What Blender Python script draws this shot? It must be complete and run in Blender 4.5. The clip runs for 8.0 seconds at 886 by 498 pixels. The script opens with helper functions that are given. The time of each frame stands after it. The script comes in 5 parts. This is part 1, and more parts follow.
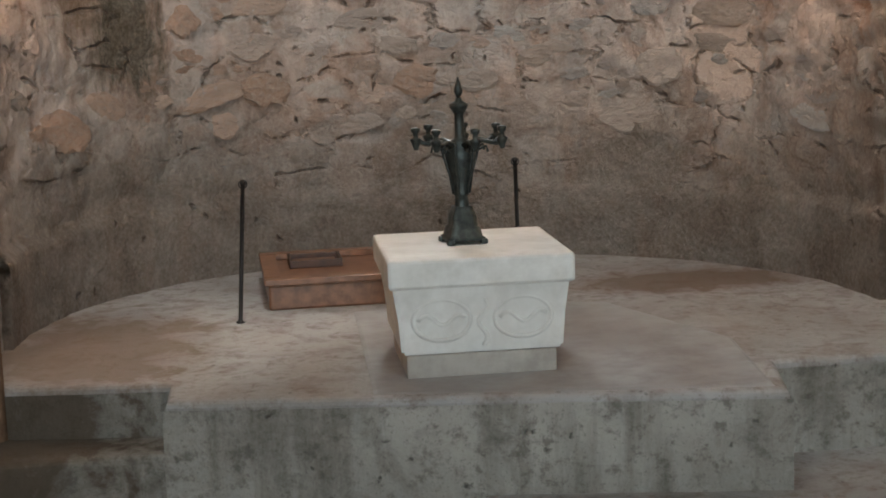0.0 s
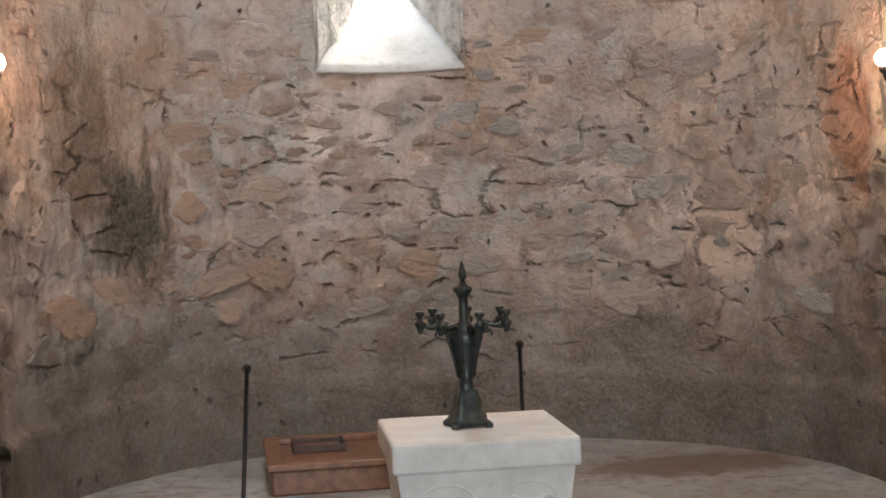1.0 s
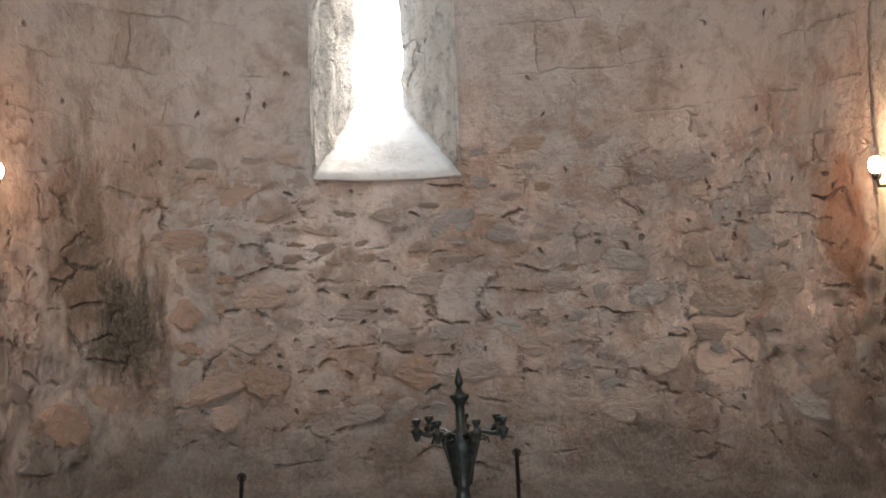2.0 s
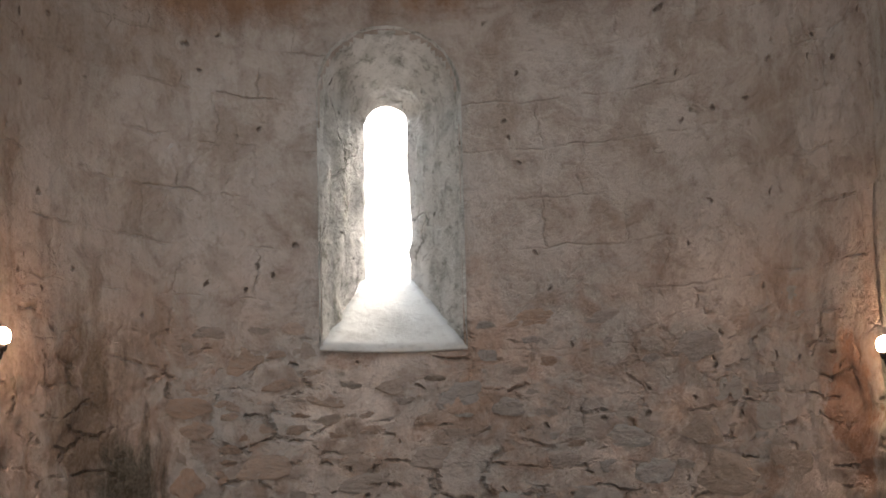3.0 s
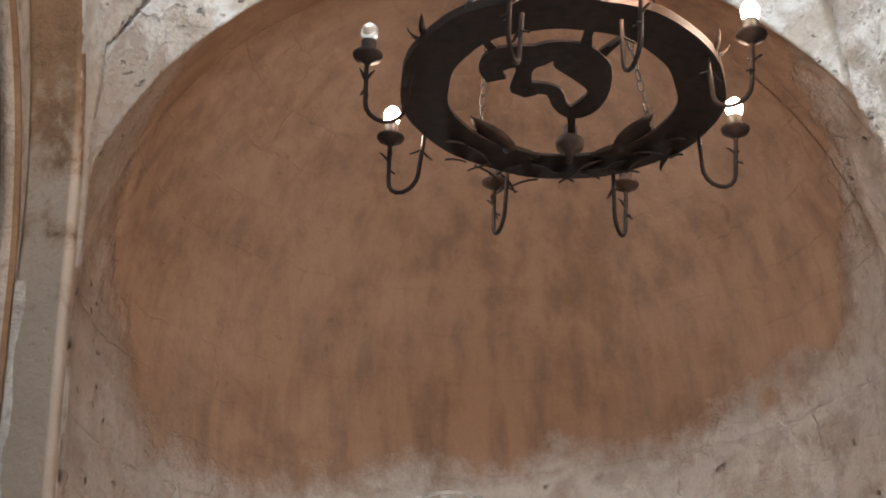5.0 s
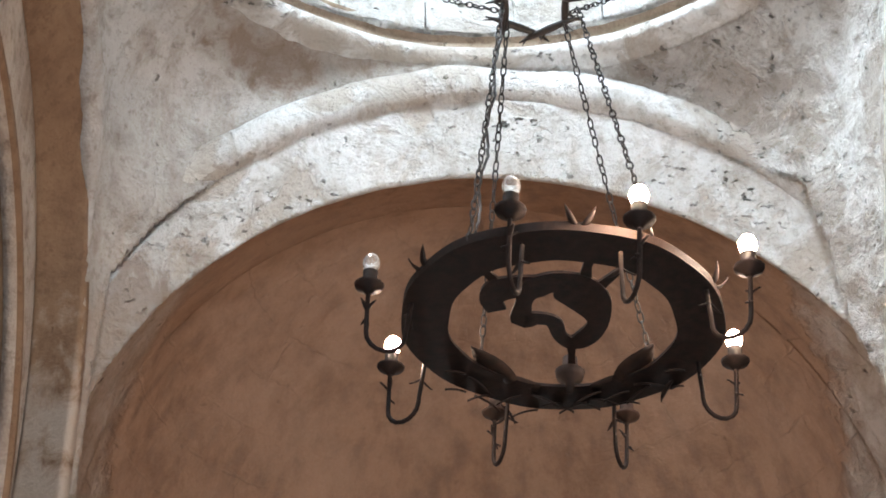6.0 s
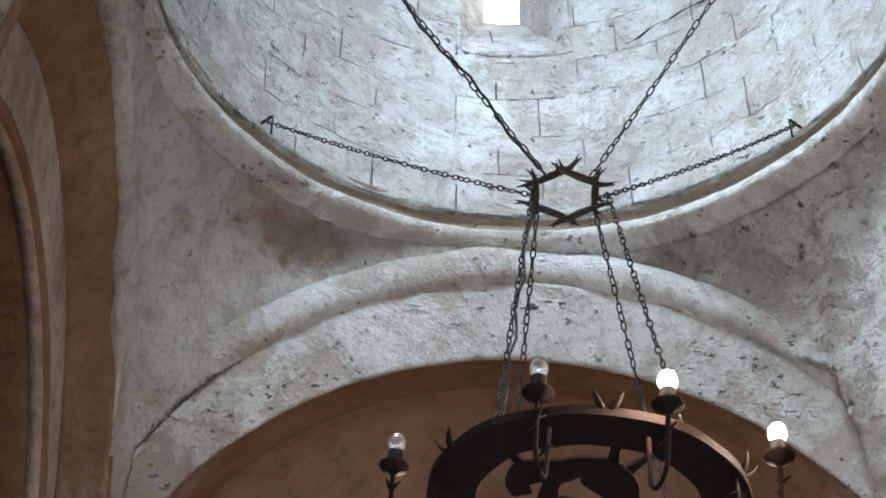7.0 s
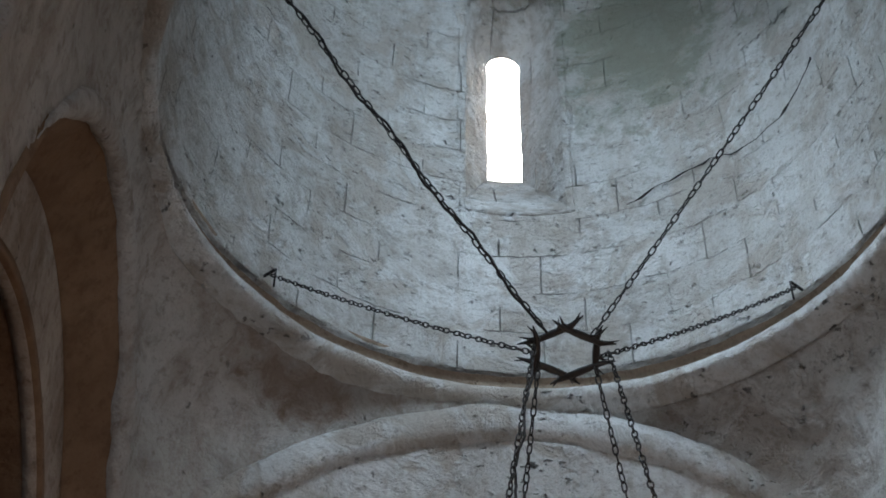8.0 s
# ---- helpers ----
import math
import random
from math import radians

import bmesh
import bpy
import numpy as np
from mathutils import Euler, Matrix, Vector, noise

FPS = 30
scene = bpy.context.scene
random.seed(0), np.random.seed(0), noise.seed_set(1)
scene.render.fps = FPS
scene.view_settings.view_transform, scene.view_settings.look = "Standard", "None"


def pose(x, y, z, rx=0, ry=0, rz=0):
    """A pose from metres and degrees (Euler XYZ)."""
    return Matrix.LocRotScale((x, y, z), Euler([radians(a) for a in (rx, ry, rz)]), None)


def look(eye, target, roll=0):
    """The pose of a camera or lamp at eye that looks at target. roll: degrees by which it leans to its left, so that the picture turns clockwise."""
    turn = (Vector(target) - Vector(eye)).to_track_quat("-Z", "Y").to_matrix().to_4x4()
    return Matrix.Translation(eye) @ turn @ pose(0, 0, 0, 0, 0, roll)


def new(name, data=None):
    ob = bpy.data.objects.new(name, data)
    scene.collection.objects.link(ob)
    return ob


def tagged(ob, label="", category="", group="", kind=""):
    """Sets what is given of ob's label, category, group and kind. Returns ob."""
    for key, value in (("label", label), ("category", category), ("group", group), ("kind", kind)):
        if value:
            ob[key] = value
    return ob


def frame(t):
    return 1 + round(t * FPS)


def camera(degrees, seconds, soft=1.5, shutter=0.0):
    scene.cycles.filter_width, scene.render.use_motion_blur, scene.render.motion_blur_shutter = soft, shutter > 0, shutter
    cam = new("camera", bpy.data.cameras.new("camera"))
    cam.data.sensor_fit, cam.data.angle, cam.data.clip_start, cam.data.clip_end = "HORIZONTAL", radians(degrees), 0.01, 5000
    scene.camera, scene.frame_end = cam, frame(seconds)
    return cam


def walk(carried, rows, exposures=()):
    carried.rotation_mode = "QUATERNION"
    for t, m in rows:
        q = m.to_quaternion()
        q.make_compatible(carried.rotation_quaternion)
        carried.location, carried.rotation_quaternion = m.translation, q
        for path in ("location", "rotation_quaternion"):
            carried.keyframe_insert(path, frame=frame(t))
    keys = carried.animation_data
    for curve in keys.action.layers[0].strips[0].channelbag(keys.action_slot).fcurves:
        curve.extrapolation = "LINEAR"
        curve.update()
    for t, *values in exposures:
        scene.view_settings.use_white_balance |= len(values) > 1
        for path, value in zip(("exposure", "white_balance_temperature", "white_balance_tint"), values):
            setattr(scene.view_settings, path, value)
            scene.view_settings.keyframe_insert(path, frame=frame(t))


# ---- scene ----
cam = camera(32.62, 8.0, soft=1.8)
EYE = Vector((-0.757, 0.0, 2.0))


def aim(pitch, yaw, roll):
    p, w = radians(pitch), radians(yaw)
    way = Vector((math.sin(w) * math.cos(p), math.cos(w) * math.cos(p), math.sin(p)))
    return look(EYE, EYE + way, roll)


# seconds, pitch up, turn to the right, roll
PATH = [(0, -9.00, 6.30, -2.00), (0.5, -4.51, 6.41, -1.95), (1, -2.06, 6.39, -2.27), (1.5, -0.37, 6.57, -2.18),
        (1.7, 0.53, 6.66, -2.28), (2.8, 6.78, 6.73, -1.95), (3, 8.50, 6.64, -1.44), (3.5, 14.52, 6.01, -1.64),
        (4, 19.60, 5.15, -1.51), (4.2, 21.34, 4.77, -1.39), (5.3, 28.17, 4.81, -1.97), (5.5, 30.09, 5.01, -1.63),
        (6, 34.68, 5.02, -1.60), (6.5, 38.07, 4.12, -0.44), (7, 41.52, 3.76, 0.38), (7.5, 44.75, 3.28, 1.00),
        (8, 47.41, 3.55, 1.53)]
EXPOSE = [(0, 3.45, 6350, 5), (0.5, 3.47, 6400, 7), (1.0, 3.5, 6450, 10), (1.5, 3.42, 6450, 10), (3.0, 2.68, 6500, 10), (3.5, 2.35, 6700, 10), (4.2, 3.0, 6800, 10),
          (5.5, 3.8, 6350, 10), (6.5, 3.12, 6300, 10), (7.0, 2.65, 6050, 9), (8.0, 1.52, 5850, 8)]
walk(cam, [(t, aim(p, w, r)) for t, p, w, r in PATH], EXPOSE)

# ---- world and light ----
world = bpy.data.worlds.new("world")
scene.world = world
world.use_nodes = True
wn = world.node_tree
sky = wn.nodes.new("ShaderNodeTexSky")
sky.sky_type, sky.sun_disc = "NISHITA", False
sky.air_density, sky.dust_density, sky.ozone_density = 0.7, 9.0, 0.2
sky.sun_elevation, sky.sun_rotation = radians(48), radians(30)
wn.links.new(sky.outputs[0], wn.nodes["Background"].inputs[0])
wn.nodes["Background"].inputs[1].default_value = 0.15


def area_lamp(name, place, target, w, h, power, colour, spread=180):
    data = bpy.data.lights.new(name, "AREA")
    data.shape, data.size, data.size_y, data.energy, data.color = "RECTANGLE", w, h, power, colour
    data.spread = radians(spread)
    ob = new(name, data)
    ob.matrix_world = look(place, target)
    return ob


DAY = (0.86, 0.94, 1.0)
area_lamp("apse_window_daylight", (0.03, 10.3, 4.1), (0, 7, 2.4), 0.3, 1.2, 4.5, DAY)
# drum windows towards east, south, west and north: power, where it falls, spread
for k, power, fall, spread in ((0, 2, (0, 3, 7.6), 180), (1, 2, (-1.6, 4.5, 7.6), 180), (2, 84, (0.1, 6.2, 7.5), 150), (3, 36, (1.6, 5.9, 6.7), 85)):
    a = radians(90 * k)
    c, s = math.cos(a), math.sin(a)
    area_lamp("drum_window_daylight", (0.08 * c + 2.8 * s, 4.53 - 0.08 * s + 2.8 * c, 11.4), fall, 0.28, 1.9, power, (0.78, 0.91, 1.0), spread)
# fill from behind the camera: an unseen west door and an added window
area_lamp("west_door_daylight", (-0.3, -4.62, 1.3), (0, 4, 1.2), 1.4, 2.5, 18, DAY)
area_lamp("west_upper_fill", (-0.9, -4.62, 3.7), (1.9, 6.2, 7.0), 1.0, 1.3, 16, DAY, 110)

# ---- materials ----


def material(name):
    m = bpy.data.materials.new(name)
    m.use_nodes = True
    nt = m.node_tree
    return m, nt, nt.nodes["Principled BSDF"]


def node(nt, kind, **vals):
    n = nt.nodes.new(kind)
    for k, v in vals.items():
        n.inputs[k.replace("_", " ")].default_value = v
    return n


def noise_node(nt, coord, scale, detail=6, rough=0.6, stretch=(1, 1, 1), shift=(0, 0, 0), dist=0.0):
    mp = nt.nodes.new("ShaderNodeMapping")
    mp.inputs["Scale"].default_value = stretch
    mp.inputs["Location"].default_value = shift
    nt.links.new(coord, mp.inputs[0])
    n = node(nt, "ShaderNodeTexNoise", Scale=scale, Detail=detail, Roughness=rough, Distortion=dist)
    nt.links.new(mp.outputs[0], n.inputs["Vector"])
    return n.outputs["Fac"]


def ramp(nt, fac, a, b, ca=(0, 0, 0, 1), cb=(1, 1, 1, 1)):
    r = nt.nodes.new("ShaderNodeValToRGB")
    e = r.color_ramp.elements
    e[0].position, e[1].position, e[0].color, e[1].color = a, b, ca, cb
    nt.links.new(fac, r.inputs[0])
    return r.outputs[0]


def mix(nt, fac, a, b, mode="MIX"):
    m = nt.nodes.new("ShaderNodeMix")
    m.data_type, m.blend_type = "RGBA", mode
    for sock, val in ((m.inputs["Factor"], fac), (m.inputs["A"], a), (m.inputs["B"], b)):
        if isinstance(val, (int, float)):
            sock.default_value = val
        elif isinstance(val, tuple):
            sock.default_value = val if len(val) == 4 else (*val, 1)
        else:
            nt.links.new(val, sock)
    return m.outputs["Result"]


def maths(nt, op, a, b=0.0, clamp=False):
    m = nt.nodes.new("ShaderNodeMath")
    m.operation, m.use_clamp = op, clamp
    for sock, val in zip(m.inputs, (a, b)):
        if isinstance(val, (int, float)):
            sock.default_value = val
        else:
            nt.links.new(val, sock)
    return m.outputs[0]


def coords(nt, kind="Object"):
    return nt.nodes.new("ShaderNodeTexCoord").outputs[kind]


def bump(nt, bsdf, height, strength=0.5, distance=0.02):
    b = node(nt, "ShaderNodeBump", Strength=strength, Distance=distance)
    nt.links.new(height, b.inputs["Height"])
    nt.links.new(b.outputs[0], bsdf.inputs["Normal"])


def blob(nt, co, place, size, wobble, soft=0.35):
    """1 inside a ragged spot round a place, 0 outside."""
    mp = nt.nodes.new("ShaderNodeMapping")
    mp.vector_type = "TEXTURE"
    mp.inputs["Location"].default_value, mp.inputs["Scale"].default_value = place, size
    nt.links.new(co, mp.inputs[0])
    ln = nt.nodes.new("ShaderNodeVectorMath")
    ln.operation = "LENGTH"
    nt.links.new(mp.outputs[0], ln.inputs[0])
    d = maths(nt, "ADD", ln.outputs["Value"], maths(nt, "MULTIPLY", maths(nt, "SUBTRACT", wobble, 0.5), 2.2))
    return ramp(nt, d, 1.0 - soft, 1.0 + soft, (1, 1, 1, 1), (0, 0, 0, 1))


def plaster(name, base, light, dark, stain=None, streak=0.4, relief=0.7, pits=True, rough=0.92, cracks=1.0, specks=1.0, grainy=0.6, pocks=0.0, stains_and_shade=(), courses=False):
    """Old lime plaster: broad patches, streaks that run down, grain, pits and hairline cracks."""
    m, nt, bs = material(name)
    co = coords(nt)
    broad = noise_node(nt, co, 0.9, 5, 0.6)
    mid = noise_node(nt, co, 4.5, 6, 0.65, dist=0.4)
    fine = noise_node(nt, co, 38, 5, 0.7)
    run = noise_node(nt, co, 3.0, 5, 0.6, stretch=(2.2, 2.2, 0.28), shift=(3, 1, 0))
    col = mix(nt, ramp(nt, broad, 0.38, 0.62), base, light)
    col = mix(nt, maths(nt, "MULTIPLY", ramp(nt, mid, 0.5, 0.68), 0.75), col, dark)
    col = mix(nt, maths(nt, "MULTIPLY", ramp(nt, run, 0.5, 0.7), streak), col, stain or dark)
    col = mix(nt, maths(nt, "MULTIPLY", ramp(nt, fine, 0.35, 0.75), 0.35), col, light)
    wob = node(nt, "ShaderNodeTexNoise", Scale=9.0, Detail=4.0, Roughness=0.6)
    nt.links.new(co, wob.inputs["Vector"])
    shake = nt.nodes.new("ShaderNodeVectorMath")
    shake.operation = "MULTIPLY_ADD"
    nt.links.new(wob.outputs["Color"], shake.inputs[0])
    shake.inputs[1].default_value = (0.16, 0.16, 0.16)
    nt.links.new(co, shake.inputs[2])
    vor = node(nt, "ShaderNodeTexVoronoi", Scale=8.0, Randomness=1.0)
    nt.links.new(shake.outputs[0], vor.inputs["Vector"])
    pit = ramp(nt, vor.outputs["Distance"], 0.03, 0.13)
    gate = ramp(nt, noise_node(nt, co, 2.3, 3, 0.5, shift=(7, 2, 5)), 0.44, 0.52)
    hole = maths(nt, "MULTIPLY", maths(nt, "SUBTRACT", 1.0, pit), gate)
    if pits:
        col = mix(nt, maths(nt, "MULTIPLY", hole, 0.75), col, tuple(0.3 * c for c in dark[:3]))
    grain = noise_node(nt, co, 13, 7, 0.72, shift=(5, 3, 8))
    col = mix(nt, maths(nt, "MULTIPLY", ramp(nt, grain, 0.53, 0.64), grainy), col, dark)
    speck = noise_node(nt, co, 62, 4, 0.6, shift=(1, 6, 2))
    col = mix(nt, maths(nt, "MULTIPLY", ramp(nt, speck, 0.58, 0.68), 0.4 * specks), col, dark)
    warp = node(nt, "ShaderNodeTexNoise", Scale=4.0, Detail=6.0, Roughness=0.65)
    nt.links.new(co, warp.inputs["Vector"])
    bend = nt.nodes.new("ShaderNodeVectorMath")
    bend.operation = "MULTIPLY_ADD"
    nt.links.new(warp.outputs["Color"], bend.inputs[0])
    bend.inputs[1].default_value = (0.3, 0.3, 0.3)
    nt.links.new(co, bend.inputs[2])
    lines = node(nt, "ShaderNodeTexVoronoi", Scale=1.3, Randomness=1.0)
    lines.feature = "DISTANCE_TO_EDGE"
    nt.links.new(bend.outputs[0], lines.inputs["Vector"])
    crack = maths(nt, "MULTIPLY", maths(nt, "SUBTRACT", 1.0, ramp(nt, lines.outputs["Distance"], 0.003, 0.014)), ramp(nt, noise_node(nt, co, 1.6, 3, 0.5, shift=(2, 9, 4)), 0.52, 0.58))
    col = mix(nt, maths(nt, "MULTIPLY", crack, 0.6 * cracks), col, tuple(0.4 * c for c in dark[:3]))
    pock = maths(nt, "MULTIPLY", ramp(nt, noise_node(nt, co, 15, 3, 0.55, stretch=(1, 1, 1.7), shift=(8, 1, 3)), 0.645, 0.685), maths(nt, "MULTIPLY", ramp(nt, noise_node(nt, co, 1.4, 4, 0.6, shift=(3, 7, 7)), 0.42, 0.56), pocks))
    tan = maths(nt, "MULTIPLY", ramp(nt, noise_node(nt, co, 2.1, 6, 0.62, shift=(1, 2, 9), dist=0.8), 0.5, 0.58), 0.55 * pocks)
    col = mix(nt, tan, col, stain or dark)
    col = mix(nt, maths(nt, "MULTIPLY", pock, 0.62), col, tuple(0.35 * c for c in dark[:3]))
    seam = 0.0
    if courses:
        sep = nt.nodes.new("ShaderNodeSeparateXYZ")
        nt.links.new(co, sep.inputs[0])
        turn = maths(nt, "ARCTAN2", sep.outputs["X"], maths(nt, "SUBTRACT", sep.outputs["Y"], 4.53))
        grid = nt.nodes.new("ShaderNodeCombineXYZ")
        nt.links.new(maths(nt, "MULTIPLY", turn, 1.935), grid.inputs[0])
        nt.links.new(maths(nt, "ADD", sep.outputs["Z"], maths(nt, "MULTIPLY", mid, 0.06)), grid.inputs[1])
        brick = node(nt, "ShaderNodeTexBrick", Scale=1.0)
        for key, val in (("Color1", (0, 0, 0, 1)), ("Color2", (1, 1, 1, 1)), ("Mortar", (0.5, 0.5, 0.5, 1)), ("Mortar Size", 0.006), ("Mortar Smooth", 0.8), ("Brick Width", 0.52), ("Row Height", 0.335)):
            brick.inputs[key].default_value = val
        nt.links.new(grid.outputs[0], brick.inputs["Vector"])
        seam = maths(nt, "MULTIPLY", brick.outputs["Fac"], ramp(nt, noise_node(nt, co, 3.1, 4, 0.6, shift=(6, 6, 1)), 0.46, 0.56))
        col = mix(nt, maths(nt, "MULTIPLY", ramp(nt, brick.outputs["Color"], 0.3, 0.9), 0.22), col, dark)
        col = mix(nt, maths(nt, "MULTIPLY", seam, 0.4), col, tuple(0.5 * c for c in dark[:3]))
    # coloured spots: real stains, and shade painted onto some surfaces
    for place, size, tint, strength in stains_and_shade:
        col = mix(nt, maths(nt, "MULTIPLY", blob(nt, co, place, size, mid, 0.45), strength), col, tint)
    nt.links.new(col, bs.inputs["Base Color"])
    bs.inputs["Roughness"].default_value = rough
    bs.inputs["Specular IOR Level"].default_value = 0.25
    h = maths(nt, "ADD", maths(nt, "MULTIPLY", mid, 1.2), maths(nt, "MULTIPLY", fine, 0.3))
    h = maths(nt, "ADD", h, maths(nt, "MULTIPLY", grain, 0.7))
    h = maths(nt, "SUBTRACT", h, maths(nt, "ADD", maths(nt, "MULTIPLY", hole, 0.7), maths(nt, "MULTIPLY", crack, 0.5 * cracks)))
    h = maths(nt, "SUBTRACT", h, maths(nt, "ADD", maths(nt, "MULTIPLY", pock, 0.8), maths(nt, "MULTIPLY", tan, 0.4)))
    if courses:
        h = maths(nt, "SUBTRACT", h, maths(nt, "MULTIPLY", seam, 0.6))
    bump(nt, bs, h, relief, 0.03)
    return m


# the brown spot paints the light's falloff at the band's north foot
LIME = plaster("pale_lime_plaster", (0.64, 0.63, 0.605), (0.83, 0.83, 0.815), (0.35, 0.315, 0.265), (0.45, 0.385, 0.315), 0.5, 1.7, cracks=0.06, specks=0.8, grainy=0.5, pocks=1.2,
               stains_and_shade=[((-1.75, 6.5, 5.75), (0.62, 0.5, 0.85), (0.24, 0.17, 0.125), 0.75)])
# greenish spots high in the southeast are part growth, part painted shade
DRUM_LIME = plaster("drum_lime_plaster", (0.64, 0.63, 0.605), (0.83, 0.83, 0.815), (0.35, 0.315, 0.265), (0.45, 0.385, 0.315), 0.45, 2.0, cracks=0.06, specks=1.0, grainy=0.5, pocks=0.9, courses=True,
                    stains_and_shade=[((0.95, 6.05, 11.3), (0.95, 0.7, 1.35), (0.27, 0.28, 0.215), 0.8), ((0.1, 6.3, 12.2), (0.5, 0.5, 0.45), (0.2, 0.17, 0.11), 0.7), ((1.75, 5.2, 10.9), (0.5, 0.7, 0.9), (0.30, 0.29, 0.24), 0.6)])
# its paler colour is whitewash plus the stronger light on the southeast side
LIT_ROUGH_LIME = plaster("lit_rough_limewash", (0.64, 0.62, 0.585), (0.80, 0.785, 0.76), (0.32, 0.275, 0.23), (0.33, 0.265, 0.205), 0.4, 2.2, cracks=0.1, pocks=0.95,
                     stains_and_shade=[((0.95, 6.25, 7.62), (0.4, 0.4, 0.14), (0.2, 0.13, 0.085), 0.4)])
# the brown spot under the drum's roll holds dirt and painted shade together
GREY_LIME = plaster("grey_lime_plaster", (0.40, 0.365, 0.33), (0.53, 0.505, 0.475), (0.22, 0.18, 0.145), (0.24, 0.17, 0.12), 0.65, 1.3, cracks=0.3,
                    stains_and_shade=[((-0.95, 6.15, 7.62), (0.62, 0.5, 0.2), (0.17, 0.105, 0.065), 0.75), ((-1.95, 6.4, 5.6), (0.4, 0.5, 0.8), (0.24, 0.16, 0.11), 0.6)])
JAMB = plaster("ochre_plaster_over_pale_jambs", (0.17, 0.10, 0.058), (0.235, 0.15, 0.092), (0.12, 0.068, 0.04), (0.115, 0.062, 0.036), 0.5, 0.6, False, cracks=0.2,
               stains_and_shade=[((-2.05, 6.4, 4.2), (0.7, 0.7, 1.75), (0.36, 0.295, 0.245), 0.8)])
UMBER_LIME = plaster("brownish_lime_plaster", (0.33, 0.275, 0.23), (0.45, 0.39, 0.335), (0.16, 0.115, 0.085), (0.18, 0.12, 0.085), 0.6, 1.0, cracks=0.2)
# groove brown is dirt plus the recess's shade put into the colour
GROOVE = plaster("dirty_shaded_groove_plaster", (0.27, 0.20, 0.145), (0.38, 0.30, 0.225), (0.14, 0.095, 0.065), (0.18, 0.13, 0.1), 0.4, 0.8, cracks=0.2)
OCHRE = plaster("ochre_brown_plaster", (0.17, 0.10, 0.058), (0.235, 0.15, 0.092), (0.12, 0.068, 0.04), (0.115, 0.062, 0.036), 0.5, 0.45, False, cracks=0.2)
FLOOR_MAT = plaster("worn_floor_mortar", (0.29, 0.265, 0.24), (0.40, 0.385, 0.37), (0.18, 0.14, 0.115), None, 0.2, 0.4, cracks=0.4)
BEMA_MAT = plaster("worn_bema_mortar", (0.29, 0.265, 0.24), (0.41, 0.395, 0.38), (0.18, 0.14, 0.115), None, 0.2, 0.4, cracks=0.4,
                   stains_and_shade=[((1.45, 7.95, 0.49), (0.85, 0.42, 0.5), (0.15, 0.095, 0.062), 0.8), ((-1.65, 7.0, 0.49), (0.7, 1.1, 0.6), (0.16, 0.11, 0.075), 0.8)])
# the dark north spot paints the recess's shade along with brown stain
STEP_MAT = plaster("stained_shaded_step_render", (0.23, 0.21, 0.18), (0.42, 0.40, 0.355), (0.09, 0.08, 0.065), (0.10, 0.088, 0.066), 0.75, 0.7, cracks=0.2,
                   stains_and_shade=[((-1.9, 6.2, 0.3), (0.75, 0.5, 0.5), (0.075, 0.055, 0.036), 0.9)])


